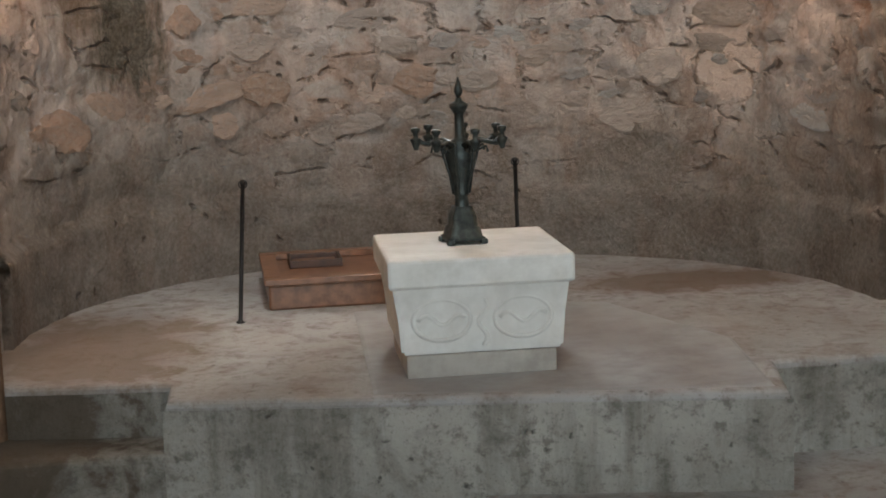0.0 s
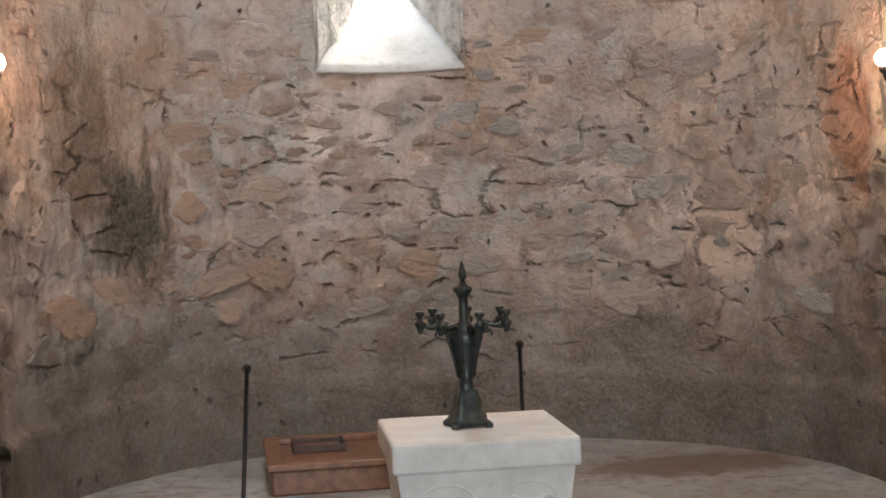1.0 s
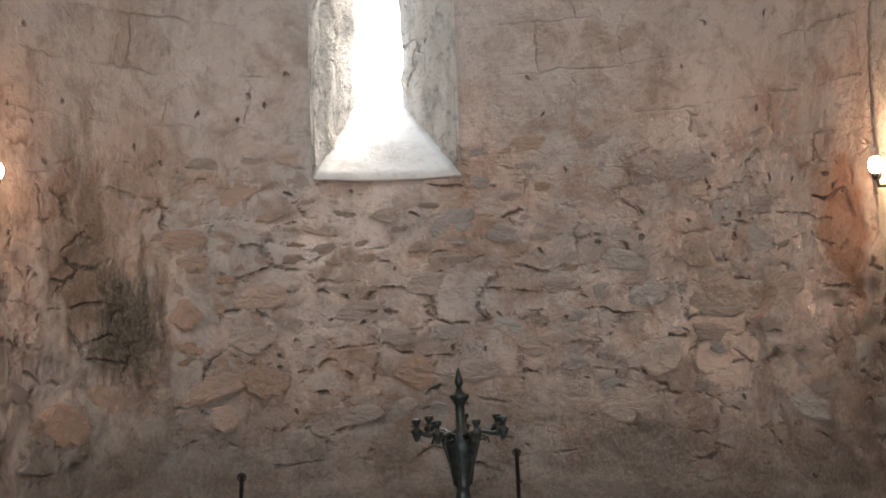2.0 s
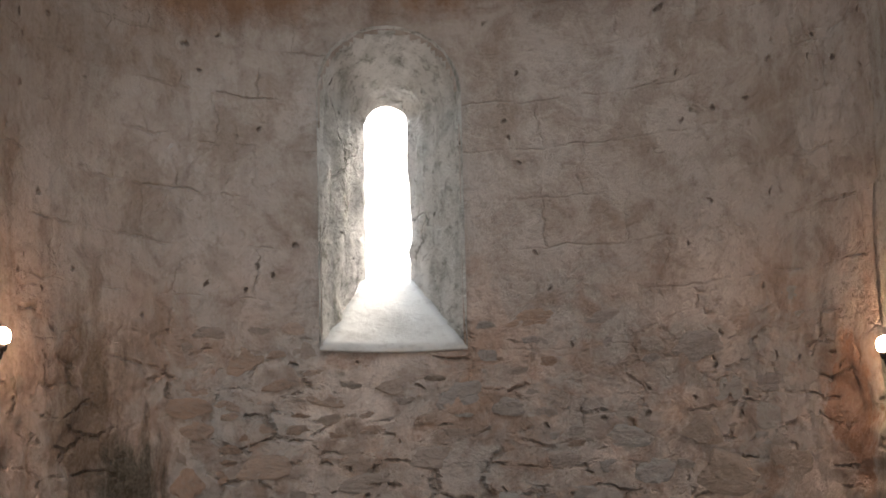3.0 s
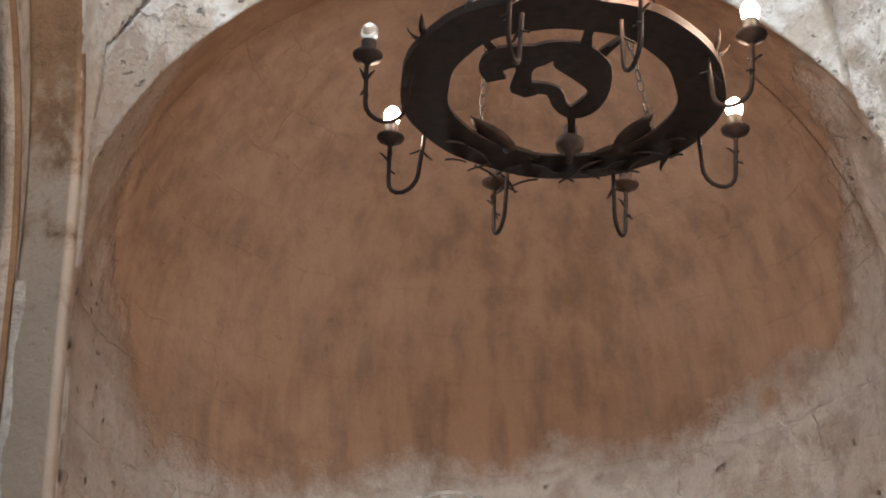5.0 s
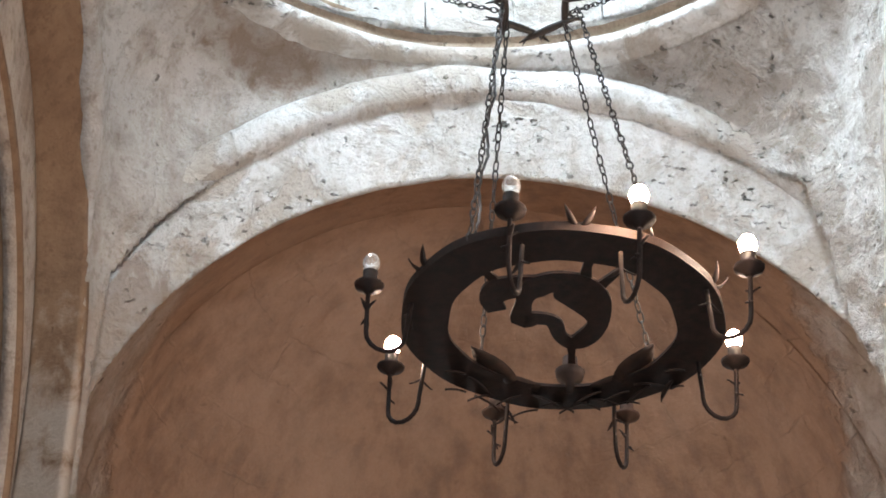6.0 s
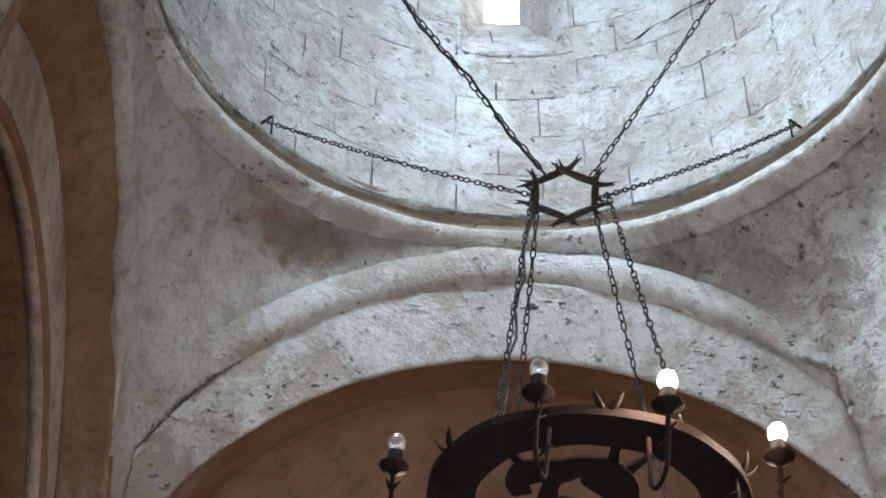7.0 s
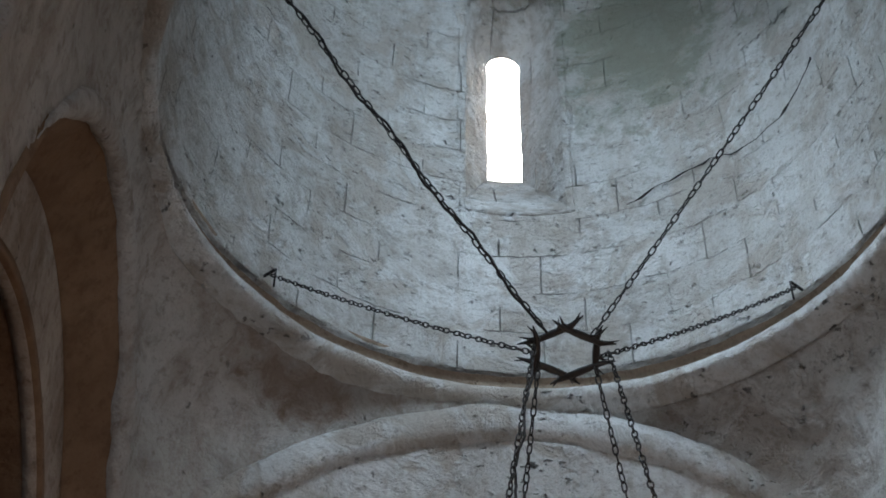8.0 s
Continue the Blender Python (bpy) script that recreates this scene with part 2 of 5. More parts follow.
def apse_material():
    """Rubble wall under pinkish mortar below, faint blocks above it, ochre from the spring of the vault up."""
    m, nt, bs = material("apse_masonry_plaster")
    co, uv = coords(nt), coords(nt, "UV")
    sep = nt.nodes.new("ShaderNodeSeparateXYZ")
    nt.links.new(co, sep.inputs[0])
    broad = noise_node(nt, co, 0.8, 5, 0.6)
    mid = noise_node(nt, co, 3.6, 7, 0.65, dist=0.5)
    grain = noise_node(nt, co, 12, 7, 0.7)
    fine = noise_node(nt, co, 42, 6, 0.75)
    run = noise_node(nt, co, 3.0, 5, 0.6, stretch=(2.4, 2.4, 0.3))
    z = sep.outputs["Z"]
    wave = maths(nt, "MULTIPLY", maths(nt, "SUBTRACT", noise_node(nt, co, 1.1, 5, 0.6, shift=(1, 8, 3)), 0.5), 2.0)
    zz = maths(nt, "ADD", z, wave)
    # masonry cells
    warp = node(nt, "ShaderNodeTexNoise", Scale=3.5, Detail=5.0, Roughness=0.6)
    nt.links.new(uv, warp.inputs["Vector"])
    bend = nt.nodes.new("ShaderNodeVectorMath")
    bend.operation = "MULTIPLY_ADD"
    nt.links.new(warp.outputs["Color"], bend.inputs[0])
    bend.inputs[1].default_value = (0.34, 0.12, 0)
    nt.links.new(uv, bend.inputs[2])

    def cells(scale):
        mp = nt.nodes.new("ShaderNodeMapping")
        mp.inputs["Scale"].default_value = scale
        nt.links.new(bend.outputs[0], mp.inputs[0])
        out = []
        for feature in ("DISTANCE_TO_EDGE", "F1"):
            v = node(nt, "ShaderNodeTexVoronoi", Scale=1.0, Randomness=0.85)
            v.feature, v.voronoi_dimensions = feature, "2D"
            nt.links.new(mp.outputs[0], v.inputs["Vector"])
            out.append(v)
        return out[0].outputs["Distance"], out[1].outputs["Color"]
    edge, tone = cells((3.0, 6.2, 1))
    brick = node(nt, "ShaderNodeTexBrick", Scale=1.0)
    brick.offset, brick.squash = 0.5, 1.0
    for key, val in (("Color1", (0, 0, 0, 1)), ("Color2", (1, 1, 1, 1)), ("Mortar", (0.5, 0.5, 0.5, 1)), ("Mortar Size", 0.012), ("Mortar Smooth", 1.0), ("Brick Width", 0.52), ("Row Height", 0.31)):
        brick.inputs[key].default_value = val
    nt.links.new(bend.outputs[0], brick.inputs["Vector"])
    tone2 = brick.outputs["Color"]
    low_zone = maths(nt, "MULTIPLY", maths(nt, "MULTIPLY", maths(nt, "SUBTRACT", zz, 0.95), 4.0, True), maths(nt, "MULTIPLY", maths(nt, "SUBTRACT", 3.0, zz), 2.5, True))
    shown = maths(nt, "MULTIPLY", low_zone, ramp(nt, noise_node(nt, co, 2.4, 5, 0.65, shift=(9, 4, 2)), 0.44, 0.57))
    broken = ramp(nt, noise_node(nt, co, 5.2, 4, 0.6, stretch=(1, 1, 1.6), shift=(2, 6, 6)), 0.47, 0.56)
    joint = maths(nt, "MULTIPLY", maths(nt, "SUBTRACT", 1.0, ramp(nt, edge, 0.012, 0.10)), maths(nt, "MULTIPLY", shown, broken))
    joint2 = maths(nt, "MULTIPLY", maths(nt, "MULTIPLY", brick.outputs["Fac"], ramp(nt, noise_node(nt, co, 2.7, 4, 0.6, shift=(3, 3, 6)), 0.45, 0.6)), maths(nt, "MULTIPLY", maths(nt, "SUBTRACT", zz, 2.5), 2.0, True))
    # colours
    pink = mix(nt, ramp(nt, broad, 0.35, 0.65), (0.46, 0.345, 0.285), (0.68, 0.575, 0.50))
    grey = mix(nt, ramp(nt, mid, 0.4, 0.65), (0.44, 0.41, 0.38), (0.33, 0.30, 0.275))
    low = mix(nt, ramp(nt, noise_node(nt, co, 1.5, 5, 0.6, shift=(4, 4, 1)), 0.42, 0.62), pink, grey)
    rust = ramp(nt, noise_node(nt, co, 1.9, 6, 0.65, shift=(8, 3, 3), dist=0.6), 0.52, 0.6)
    low = mix(nt, maths(nt, "MULTIPLY", rust, 0.6), low, (0.35, 0.215, 0.145))
    bare = maths(nt, "MULTIPLY", ramp(nt, noise_node(nt, co, 2.6, 5, 0.6, shift=(5, 9, 9), dist=0.5), 0.54, 0.6), maths(nt, "MULTIPLY", maths(nt, "ADD", sep.outputs["X"], 0.7), 0.6, True))
    low = mix(nt, maths(nt, "MULTIPLY", bare, 0.7), low, (0.36, 0.335, 0.31))
    tones = ramp(nt, tone, 0.15, 0.85, (0.27, 0.215, 0.18, 1), (0.47, 0.43, 0.39, 1))
    low = mix(nt, maths(nt, "MULTIPLY", shown, maths(nt, "MULTIPLY", ramp(nt, edge, 0.08, 0.2), 0.75)), low, tones)
    low = mix(nt, maths(nt, "MULTIPLY", ramp(nt, mid, 0.51, 0.64), 0.62), low, (0.25, 0.165, 0.12))
    up = mix(nt, ramp(nt, mid, 0.45, 0.6), (0.48, 0.435, 0.395), (0.32, 0.265, 0.225))
    up = mix(nt, 0.25, up, ramp(nt, tone2, 0.1, 0.9, (0.3, 0.22, 0.17, 1), (0.5, 0.46, 0.42, 1)))
    col = mix(nt, maths(nt, "SUBTRACT", zz, 2.7, True), low, up)
    # the wall turns darker grey-brown towards its foot
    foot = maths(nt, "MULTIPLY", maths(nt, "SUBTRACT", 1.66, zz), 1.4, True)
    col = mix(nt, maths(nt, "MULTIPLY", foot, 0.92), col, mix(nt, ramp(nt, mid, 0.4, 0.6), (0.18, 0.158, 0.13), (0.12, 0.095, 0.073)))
    ochre = mix(nt, ramp(nt, run, 0.42, 0.66), (0.29, 0.18, 0.118), (0.195, 0.118, 0.078))
    ochre = mix(nt, maths(nt, "MULTIPLY", ramp(nt, broad, 0.45, 0.65), 0.6), ochre, (0.36, 0.24, 0.17))
    edgew = maths(nt, "MULTIPLY", maths(nt, "SUBTRACT", noise_node(nt, co, 2.2, 6, 0.65), 0.5), 1.1)
    side = maths(nt, "MULTIPLY", sep.outputs["X"], -0.10)
    top = maths(nt, "MULTIPLY", maths(nt, "SUBTRACT", maths(nt, "ADD", maths(nt, "ADD", z, side), edgew), 4.82), 4.0, True)
    ends = maths(nt, "ADD", maths(nt, "SUBTRACT", sep.outputs["Y"], 7.85), maths(nt, "MULTIPLY", maths(nt, "SUBTRACT", z, 5.0), 0.9))
    top = maths(nt, "MULTIPLY", top, maths(nt, "MULTIPLY", maths(nt, "ADD", ends, edgew), 3.0, True))
    blotch = ramp(nt, noise_node(nt, co, 1.7, 6, 0.65, shift=(6, 1, 9)), 0.5, 0.64)
    ochre = mix(nt, maths(nt, "MULTIPLY", blotch, 0.5), ochre, (0.17, 0.095, 0.058))
    col = mix(nt, top, col, ochre)
    left = maths(nt, "MULTIPLY", maths(nt, "MULTIPLY", maths(nt, "SUBTRACT", -0.5, sep.outputs["X"]), 1.2, True), maths(nt, "MULTIPLY", maths(nt, "SUBTRACT", zz, 3.6), 1.0, True))
    col = mix(nt, maths(nt, "MULTIPLY", left, 0.5), col, ochre)
    col = mix(nt, maths(nt, "MULTIPLY", ramp(nt, run, 0.54, 0.74), 0.35), col, (0.22, 0.15, 0.11))
    # a green-black damp stain, a fresh patch of plaster, a red-brown scar by the south lamp
    rag = noise_node(nt, co, 4.5, 6, 0.7, stretch=(1.6, 1.6, 0.45))
    col = mix(nt, maths(nt, "MULTIPLY", blob(nt, co, (-1.72, 8.34, 2.35), (0.36, 0.5, 0.78), rag, 0.6), 0.85), col, (0.15, 0.105, 0.068))
    col = mix(nt, maths(nt, "MULTIPLY", blob(nt, co, (-1.52, 8.55, 1.98), (0.3, 0.4, 0.46), rag, 0.5), 0.93), col, (0.062, 0.055, 0.036))
    fresh = blob(nt, co, (1.80, 8.42, 1.68), (0.24, 0.24, 0.27), mid, 0.08)
    col = mix(nt, maths(nt, "MULTIPLY", fresh, 0.9), col, (0.62, 0.49, 0.40))
    col = mix(nt, maths(nt, "MULTIPLY", blob(nt, co, (2.23, 7.5, 2.3), (0.4, 0.24, 0.42), mid, 0.2), 0.8), col, (0.30, 0.15, 0.085))
    # dark joint colour also stands in for shadow in the crevices between stones
    col = mix(nt, maths(nt, "MULTIPLY", maths(nt, "MAXIMUM", joint, maths(nt, "MULTIPLY", joint2, 0.3)), 0.62), col, (0.13, 0.088, 0.062))
    vor = node(nt, "ShaderNodeTexVoronoi", Scale=4.2, Randomness=1.0)
    vor.voronoi_dimensions = "2D"
    nt.links.new(bend.outputs[0], vor.inputs["Vector"])
    gate = ramp(nt, noise_node(nt, co, 1.9, 3, 0.5, shift=(7, 2, 5)), 0.55, 0.58)
    hole = maths(nt, "MULTIPLY", maths(nt, "SUBTRACT", 1.0, ramp(nt, vor.outputs["Distance"], 0.03, 0.09)), maths(nt, "MULTIPLY", gate, maths(nt, "SUBTRACT", 1.0, maths(nt, "MULTIPLY", top, 0.7))))
    col = mix(nt, maths(nt, "MULTIPLY", hole, 0.8), col, (0.075, 0.05, 0.036))
    col = mix(nt, maths(nt, "MULTIPLY", ramp(nt, fine, 0.4, 0.75), maths(nt, "SUBTRACT", 0.27, maths(nt, "MULTIPLY", top, 0.2))), col, (0.66, 0.57, 0.50))
    col = mix(nt, maths(nt, "MULTIPLY", ramp(nt, grain, 0.54, 0.7), maths(nt, "SUBTRACT", 0.5, maths(nt, "MULTIPLY", top, 0.38))), col, (0.20, 0.145, 0.11))
    nt.links.new(col, bs.inputs["Base Color"])
    bs.inputs["Roughness"].default_value = 0.93
    bs.inputs["Specular IOR Level"].default_value = 0.2
    h = maths(nt, "ADD", mid, maths(nt, "MULTIPLY", grain, 0.6))
    h = maths(nt, "ADD", h, maths(nt, "MULTIPLY", fine, 0.22))
    h = maths(nt, "SUBTRACT", h, maths(nt, "MULTIPLY", joint, 0.9))
    h = maths(nt, "SUBTRACT", h, maths(nt, "ADD", maths(nt, "MULTIPLY", joint2, 0.25), maths(nt, "MULTIPLY", hole, 0.7)))
    calm = maths(nt, "SUBTRACT", 1.0, maths(nt, "MULTIPLY", top, 0.72))
    bump(nt, bs, maths(nt, "MULTIPLY", h, calm), 1.0, 0.065)
    return m


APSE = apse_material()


def stone_material(name, colours, relief=0.8):
    """Rubble stones, each with a tone of its own."""
    m, nt, bs = material(name)
    co = coords(nt)
    info = nt.nodes.new("ShaderNodeObjectInfo")
    r = nt.nodes.new("ShaderNodeValToRGB")
    r.color_ramp.interpolation = "LINEAR"
    e = r.color_ramp.elements
    while len(e) < len(colours):
        e.new(0.5)
    for k, c in enumerate(colours):
        e[k].position, e[k].color = k / (len(colours) - 1), (*c, 1)
    nt.links.new(info.outputs["Random"], r.inputs[0])
    mid = noise_node(nt, co, 2.2, 7, 0.7)
    fine = noise_node(nt, co, 9, 6, 0.72)
    col = mix(nt, maths(nt, "MULTIPLY", ramp(nt, mid, 0.45, 0.7), 0.6), r.outputs[0], (0.2, 0.16, 0.13))
    col = mix(nt, maths(nt, "MULTIPLY", ramp(nt, fine, 0.45, 0.75), 0.45), col, (0.5, 0.45, 0.4))
    nt.links.new(col, bs.inputs["Base Color"])
    bs.inputs["Roughness"].default_value = 0.9
    bs.inputs["Specular IOR Level"].default_value = 0.25
    bump(nt, bs, maths(nt, "ADD", mid, maths(nt, "MULTIPLY", fine, 0.5)), relief, 0.02)
    return m


RUBBLE = stone_material("grey_rubble_stone", [(0.42, 0.33, 0.27), (0.30, 0.28, 0.265), (0.46, 0.39, 0.335), (0.34, 0.27, 0.22), (0.40, 0.38, 0.355), (0.36, 0.34, 0.32), (0.34, 0.25, 0.19)], 1.4)
WARM_RUBBLE = stone_material("pinkish_rubble_stone", [(0.41, 0.30, 0.235), (0.45, 0.35, 0.285), (0.35, 0.24, 0.175), (0.43, 0.335, 0.275), (0.33, 0.285, 0.25), (0.40, 0.275, 0.205), (0.28, 0.19, 0.135)], 1.4)


def simple(name, col, col2, rough=0.6, metal=0.0, scale=18.0, relief=0.3, dist=0.004):
    m, nt, bs = material(name)
    co = coords(nt)
    n = noise_node(nt, co, scale, 6, 0.65)
    n2 = noise_node(nt, co, scale * 0.2, 4, 0.6, shift=(2, 5, 1))
    c = mix(nt, ramp(nt, n, 0.4, 0.65), col, col2)
    c = mix(nt, maths(nt, "MULTIPLY", ramp(nt, n2, 0.4, 0.65), 0.5), c, col2)
    nt.links.new(c, bs.inputs["Base Color"])
    bs.inputs["Roughness"].default_value, bs.inputs["Metallic"].default_value = rough, metal
    bump(nt, bs, n, relief, dist)
    return m


IRON = simple("wrought_iron", (0.007, 0.0045, 0.0035), (0.02, 0.010, 0.007), 0.75, 0.0, 24, 0.6)
IRON.node_tree.nodes["Principled BSDF"].inputs["Specular IOR Level"].default_value = 0.2
BLACK_IRON = simple("black_painted_iron", (0.012, 0.012, 0.012), (0.03, 0.024, 0.02), 0.5, 0.3, 60, 0.3)
BRONZE = simple("dark_patinated_bronze", (0.028, 0.033, 0.033), (0.07, 0.08, 0.072), 0.45, 0.7, 30, 0.5)
MARBLE = simple("aged_white_marble", (0.76, 0.75, 0.71), (0.60, 0.585, 0.54), 0.6, 0.0, 7, 0.25, 0.006)
PLINTH_STONE = simple("grey_plinth_stone", (0.46, 0.43, 0.38), (0.34, 0.31, 0.27), 0.8, 0.0, 8, 0.4, 0.01)
SLAB_STONE = simple("smooth_grey_slab", (0.36, 0.35, 0.34), (0.28, 0.265, 0.25), 0.7, 0.0, 6, 0.3, 0.008)
WOOD = simple("varnished_red_brown_wood", (0.25, 0.118, 0.062), (0.13, 0.06, 0.033), 0.35, 0.0, 14, 0.25, 0.003)
WOOD_DARK = simple("dark_wood", (0.09, 0.045, 0.028), (0.05, 0.026, 0.018), 0.5, 0.0, 14, 0.25, 0.003)
REVEAL = plaster("rough_whitewashed_reveal", (0.46, 0.455, 0.42), (0.66, 0.65, 0.62), (0.12, 0.12, 0.095), (0.2, 0.2, 0.16), 0.5, 1.4)
SILL_MAT = plaster("smooth_white_sill", (0.50, 0.50, 0.48), (0.60, 0.60, 0.58), (0.38, 0.37, 0.35), None, 0.1, 0.3, False, cracks=0.0, specks=0.3)


def glowing(name, col, strength):
    m, nt, bs = material(name)
    bs.inputs["Emission Color"].default_value = (*col, 1)
    bs.inputs["Emission Strength"].default_value = strength
    bs.inputs["Base Color"].default_value = (0.8, 0.8, 0.8, 1)
    return m


BULB_ON = glowing("lit_bulb_glass", (1.0, 0.72, 0.52), 62)
WALL_BULB = glowing("lit_wall_bulb_glass", (1.0, 0.60, 0.36), 68)
BULB_OFF, _nt, _bs = material("clear_bulb_glass")
_bs.inputs["Transmission Weight"].default_value = 0.85
_bs.inputs["Roughness"].default_value = 0.08
_bs.inputs["Base Color"].default_value = (0.93, 0.94, 0.93, 1)

# ---- builders ----


def obj(name, bm, mat, parent=None, label="", smooth=True):
    me = bpy.data.meshes.new(name)
    bm.to_mesh(me)
    bm.free()
    me.materials.append(mat)
    if smooth:
        me.polygons.foreach_set("use_smooth", [True] * len(me.polygons))
    ob = new(name, me)
    if parent is not None:
        ob.parent = parent
    if label:
        tagged(ob, label)
    return ob


part = obj


def empty(name, m, label, category, group=""):
    e = new(name)
    e.matrix_world = m
    return tagged(e, label, category, group)


def rough_at(p, amp, scale=1.6):
    if amp == 0:
        return 0.0
    return amp * (noise.fractal(p * scale, 1.0, 2.1, 4) + 0.35 * noise.fractal(p * scale * 5.0, 1.0, 2.0, 3))


def sheet(name, fn, nu, nv, mat, amp=0.0, keep=None, thick=0.0, label="", closed=False, scale=1.6, parent=None, uv=None, relief=None):
    """A grid of points fn(u, v) -> (place, normal), roughened along the normal, cells left out where keep says so."""
    bm = bmesh.new()
    rows = []
    lay = bm.loops.layers.uv.new("UVMap") if uv else None
    for j in range(nv + 1):
        row = []
        for i in range(nu if closed else nu + 1):
            p, n = fn(i / nu, j / nv)
            row.append(bm.verts.new(p + n * (rough_at(p, amp, scale) + (relief(p) if relief else 0.0))))
        rows.append(row)
    for j in range(nv):
        for i in range(nu):
            if keep and not keep((i + 0.5) / nu, (j + 0.5) / nv):
                continue
            k = (i + 1) % nu if closed else i + 1
            a, b, c, d = rows[j][i], rows[j][k], rows[j + 1][k], rows[j + 1][i]
            p, n = fn((i + 0.5) / nu, (j + 0.5) / nv)
            f = bm.faces.new((a, b, c, d))
            if uv:
                for lp, (gi, gj) in zip(f.loops, ((i, j), (i + 1, j), (i + 1, j + 1), (i, j + 1))):
                    lp[lay].uv = uv(gi / nu, gj / nv)
            f.normal_update()
            if f.normal.dot(n) < 0:
                f.normal_flip()
    bmesh.ops.delete(bm, geom=[v for v in bm.verts if not v.link_faces], context="VERTS")
    ob = obj(name, bm, mat, parent)
    if thick:
        s = ob.modifiers.new("thickness", "SOLIDIFY")
        s.thickness, s.offset = thick, -1
    if parent is None:
        tagged(ob, label, kind="structure")
    return ob


def box(bm, x0, x1, y0, y1, z0, z1, bevel=0.0):
    vs = [bm.verts.new((x, y, z)) for z in (z0, z1) for y in (y0, y1) for x in (x0, x1)]
    fs = [bm.faces.new([vs[k] for k in q]) for q in ((0, 2, 3, 1), (4, 5, 7, 6), (0, 1, 5, 4), (1, 3, 7, 5), (3, 2, 6, 7), (2, 0, 4, 6))]
    if bevel:
        bmesh.ops.bevel(bm, geom=list({e for f in fs for e in f.edges}), offset=bevel, segments=2, affect="EDGES", profile=0.5)
    return vs


def lathe(bm, profile, m=Matrix(), n=20, square=False):
    """Turns a list of (radius, height) round z."""
    rings = []
    for r, z in profile:
        ring = []
        for k in range(n):
            a = 2 * math.pi * k / n
            s = 1.0
            if square:
                s = 1.0 / max(abs(math.cos(a)), abs(math.sin(a)))
            ring.append(bm.verts.new(m @ Vector((r * s * math.cos(a), r * s * math.sin(a), z))))
        rings.append(ring)
    for a, b in zip(rings, rings[1:]):
        for k in range(n):
            bm.faces.new((a[k], a[(k + 1) % n], b[(k + 1) % n], b[k]))
    bm.faces.new(rings[0][::-1])
    bm.faces.new(rings[-1])


def tube(bm, pts, r, n=8, taper=None, close=False):
    """A round bar along pts; taper gives a factor for each point."""
    pts = [Vector(p) for p in pts]
    rings = []
    last = None
    for i, p in enumerate(pts):
        if close:
            d = (pts[(i + 1) % len(pts)] - pts[i - 1]).normalized()
        else:
            d = (pts[min(i + 1, len(pts) - 1)] - pts[max(i - 1, 0)]).normalized()
        if last is None:
            last = d.orthogonal().normalized()
        u = (last - d * last.dot(d)).normalized()
        last = u
        v = d.cross(u)
        rr = r * (taper[i] if taper else 1.0)
        rings.append([bm.verts.new(p + rr * (math.cos(2 * math.pi * k / n) * u + math.sin(2 * math.pi * k / n) * v)) for k in range(n)])
    pairs = list(zip(rings, rings[1:])) + ([(rings[-1], rings[0])] if close else [])
    for a, b in pairs:
        for k in range(n):
            bm.faces.new((a[k], a[(k + 1) % n], b[(k + 1) % n], b[k]))
    if not close:
        bm.faces.new(rings[0][::-1])
        bm.faces.new(rings[-1])


# ---- the large structure ----
CX, CY = 0.0, 4.53           # axis of the dome
RING_Z, RING_R = 8.0, 1.94   # foot of the drum
HALF = 1.96                  # half the side of the crossing
AY, AR = 7.13, 2.16          # centre and radius of the apse
SPRING = 5.02                # spring of its vault
AX = 0.10                    # the vault's axis stands a little off
PLAT = 0.49


def flat(name, pts, z, mat, thick, label):
    bm = bmesh.new()
    a = [bm.verts.new((x, y, z)) for x, y in pts]
    b = [bm.verts.new((x, y, z - thick)) for x, y in pts]
    bm.faces.new(a)
    bm.faces.new(b[::-1])
    for k in range(len(a)):
        j = (k + 1) % len(a)
        bm.faces.new((a[j], a[k], b[k], b[j]))
    bmesh.ops.recalc_face_normals(bm, faces=bm.faces)
    bmesh.ops.bevel(bm, geom=[e for e in bm.edges if abs(e.verts[0].co.z - z) < 1e-4 and abs(e.verts[1].co.z - z) < 1e-4], offset=0.03, segments=3, affect="EDGES", profile=0.5)
    bmesh.ops.triangulate(bm, faces=[f for f in bm.faces if len(f.verts) > 4])
    return tagged(obj(name, bm, mat, smooth=False), label, kind="structure")


def window_outline(half, foot, crown, n=14, lean=0.0, cx=0.0):
    """Points of a round-headed opening in (x, z), from the left foot over the head to the right foot."""
    rise = half
    pts = []
    for k in range(10):
        pts.append((cx - half, foot + (crown - rise - foot) * k / 10))
    for k in range(n + 1):
        a = math.pi * (1 - k / n)
        pts.append((cx + half * math.cos(a), crown - rise + rise * math.sin(a)))
    for k in range(10):
        pts.append((cx + half, crown - rise - (crown - rise - foot) * (k + 1) / 10))
    return pts


def inside(pts, x, z):
    hit = False
    for (x0, z0), (x1, z1) in zip(pts, pts[1:] + pts[:1]):
        if (z0 > z) != (z1 > z) and x < (x1 - x0) * (z - z0) / (z1 - z0) + x0:
            hit = not hit
    return hit


tagged(sheet("ground", lambda u, v: (Vector((u * 400 - 200, v * 400 - 200, -0.3)), Vector((0, 0, 1))), 8, 8, FLOOR_MAT), "bare earth round the church", kind="structure")
sheet("floor", lambda u, v: (Vector((-2.6 + 5.2 * u, -4.6 + 11.6 * v, 0)), Vector((0, 0, 1))), 90, 180, FLOOR_MAT, 0.012, thick=0.2, label="worn grey mortar floor of the nave")

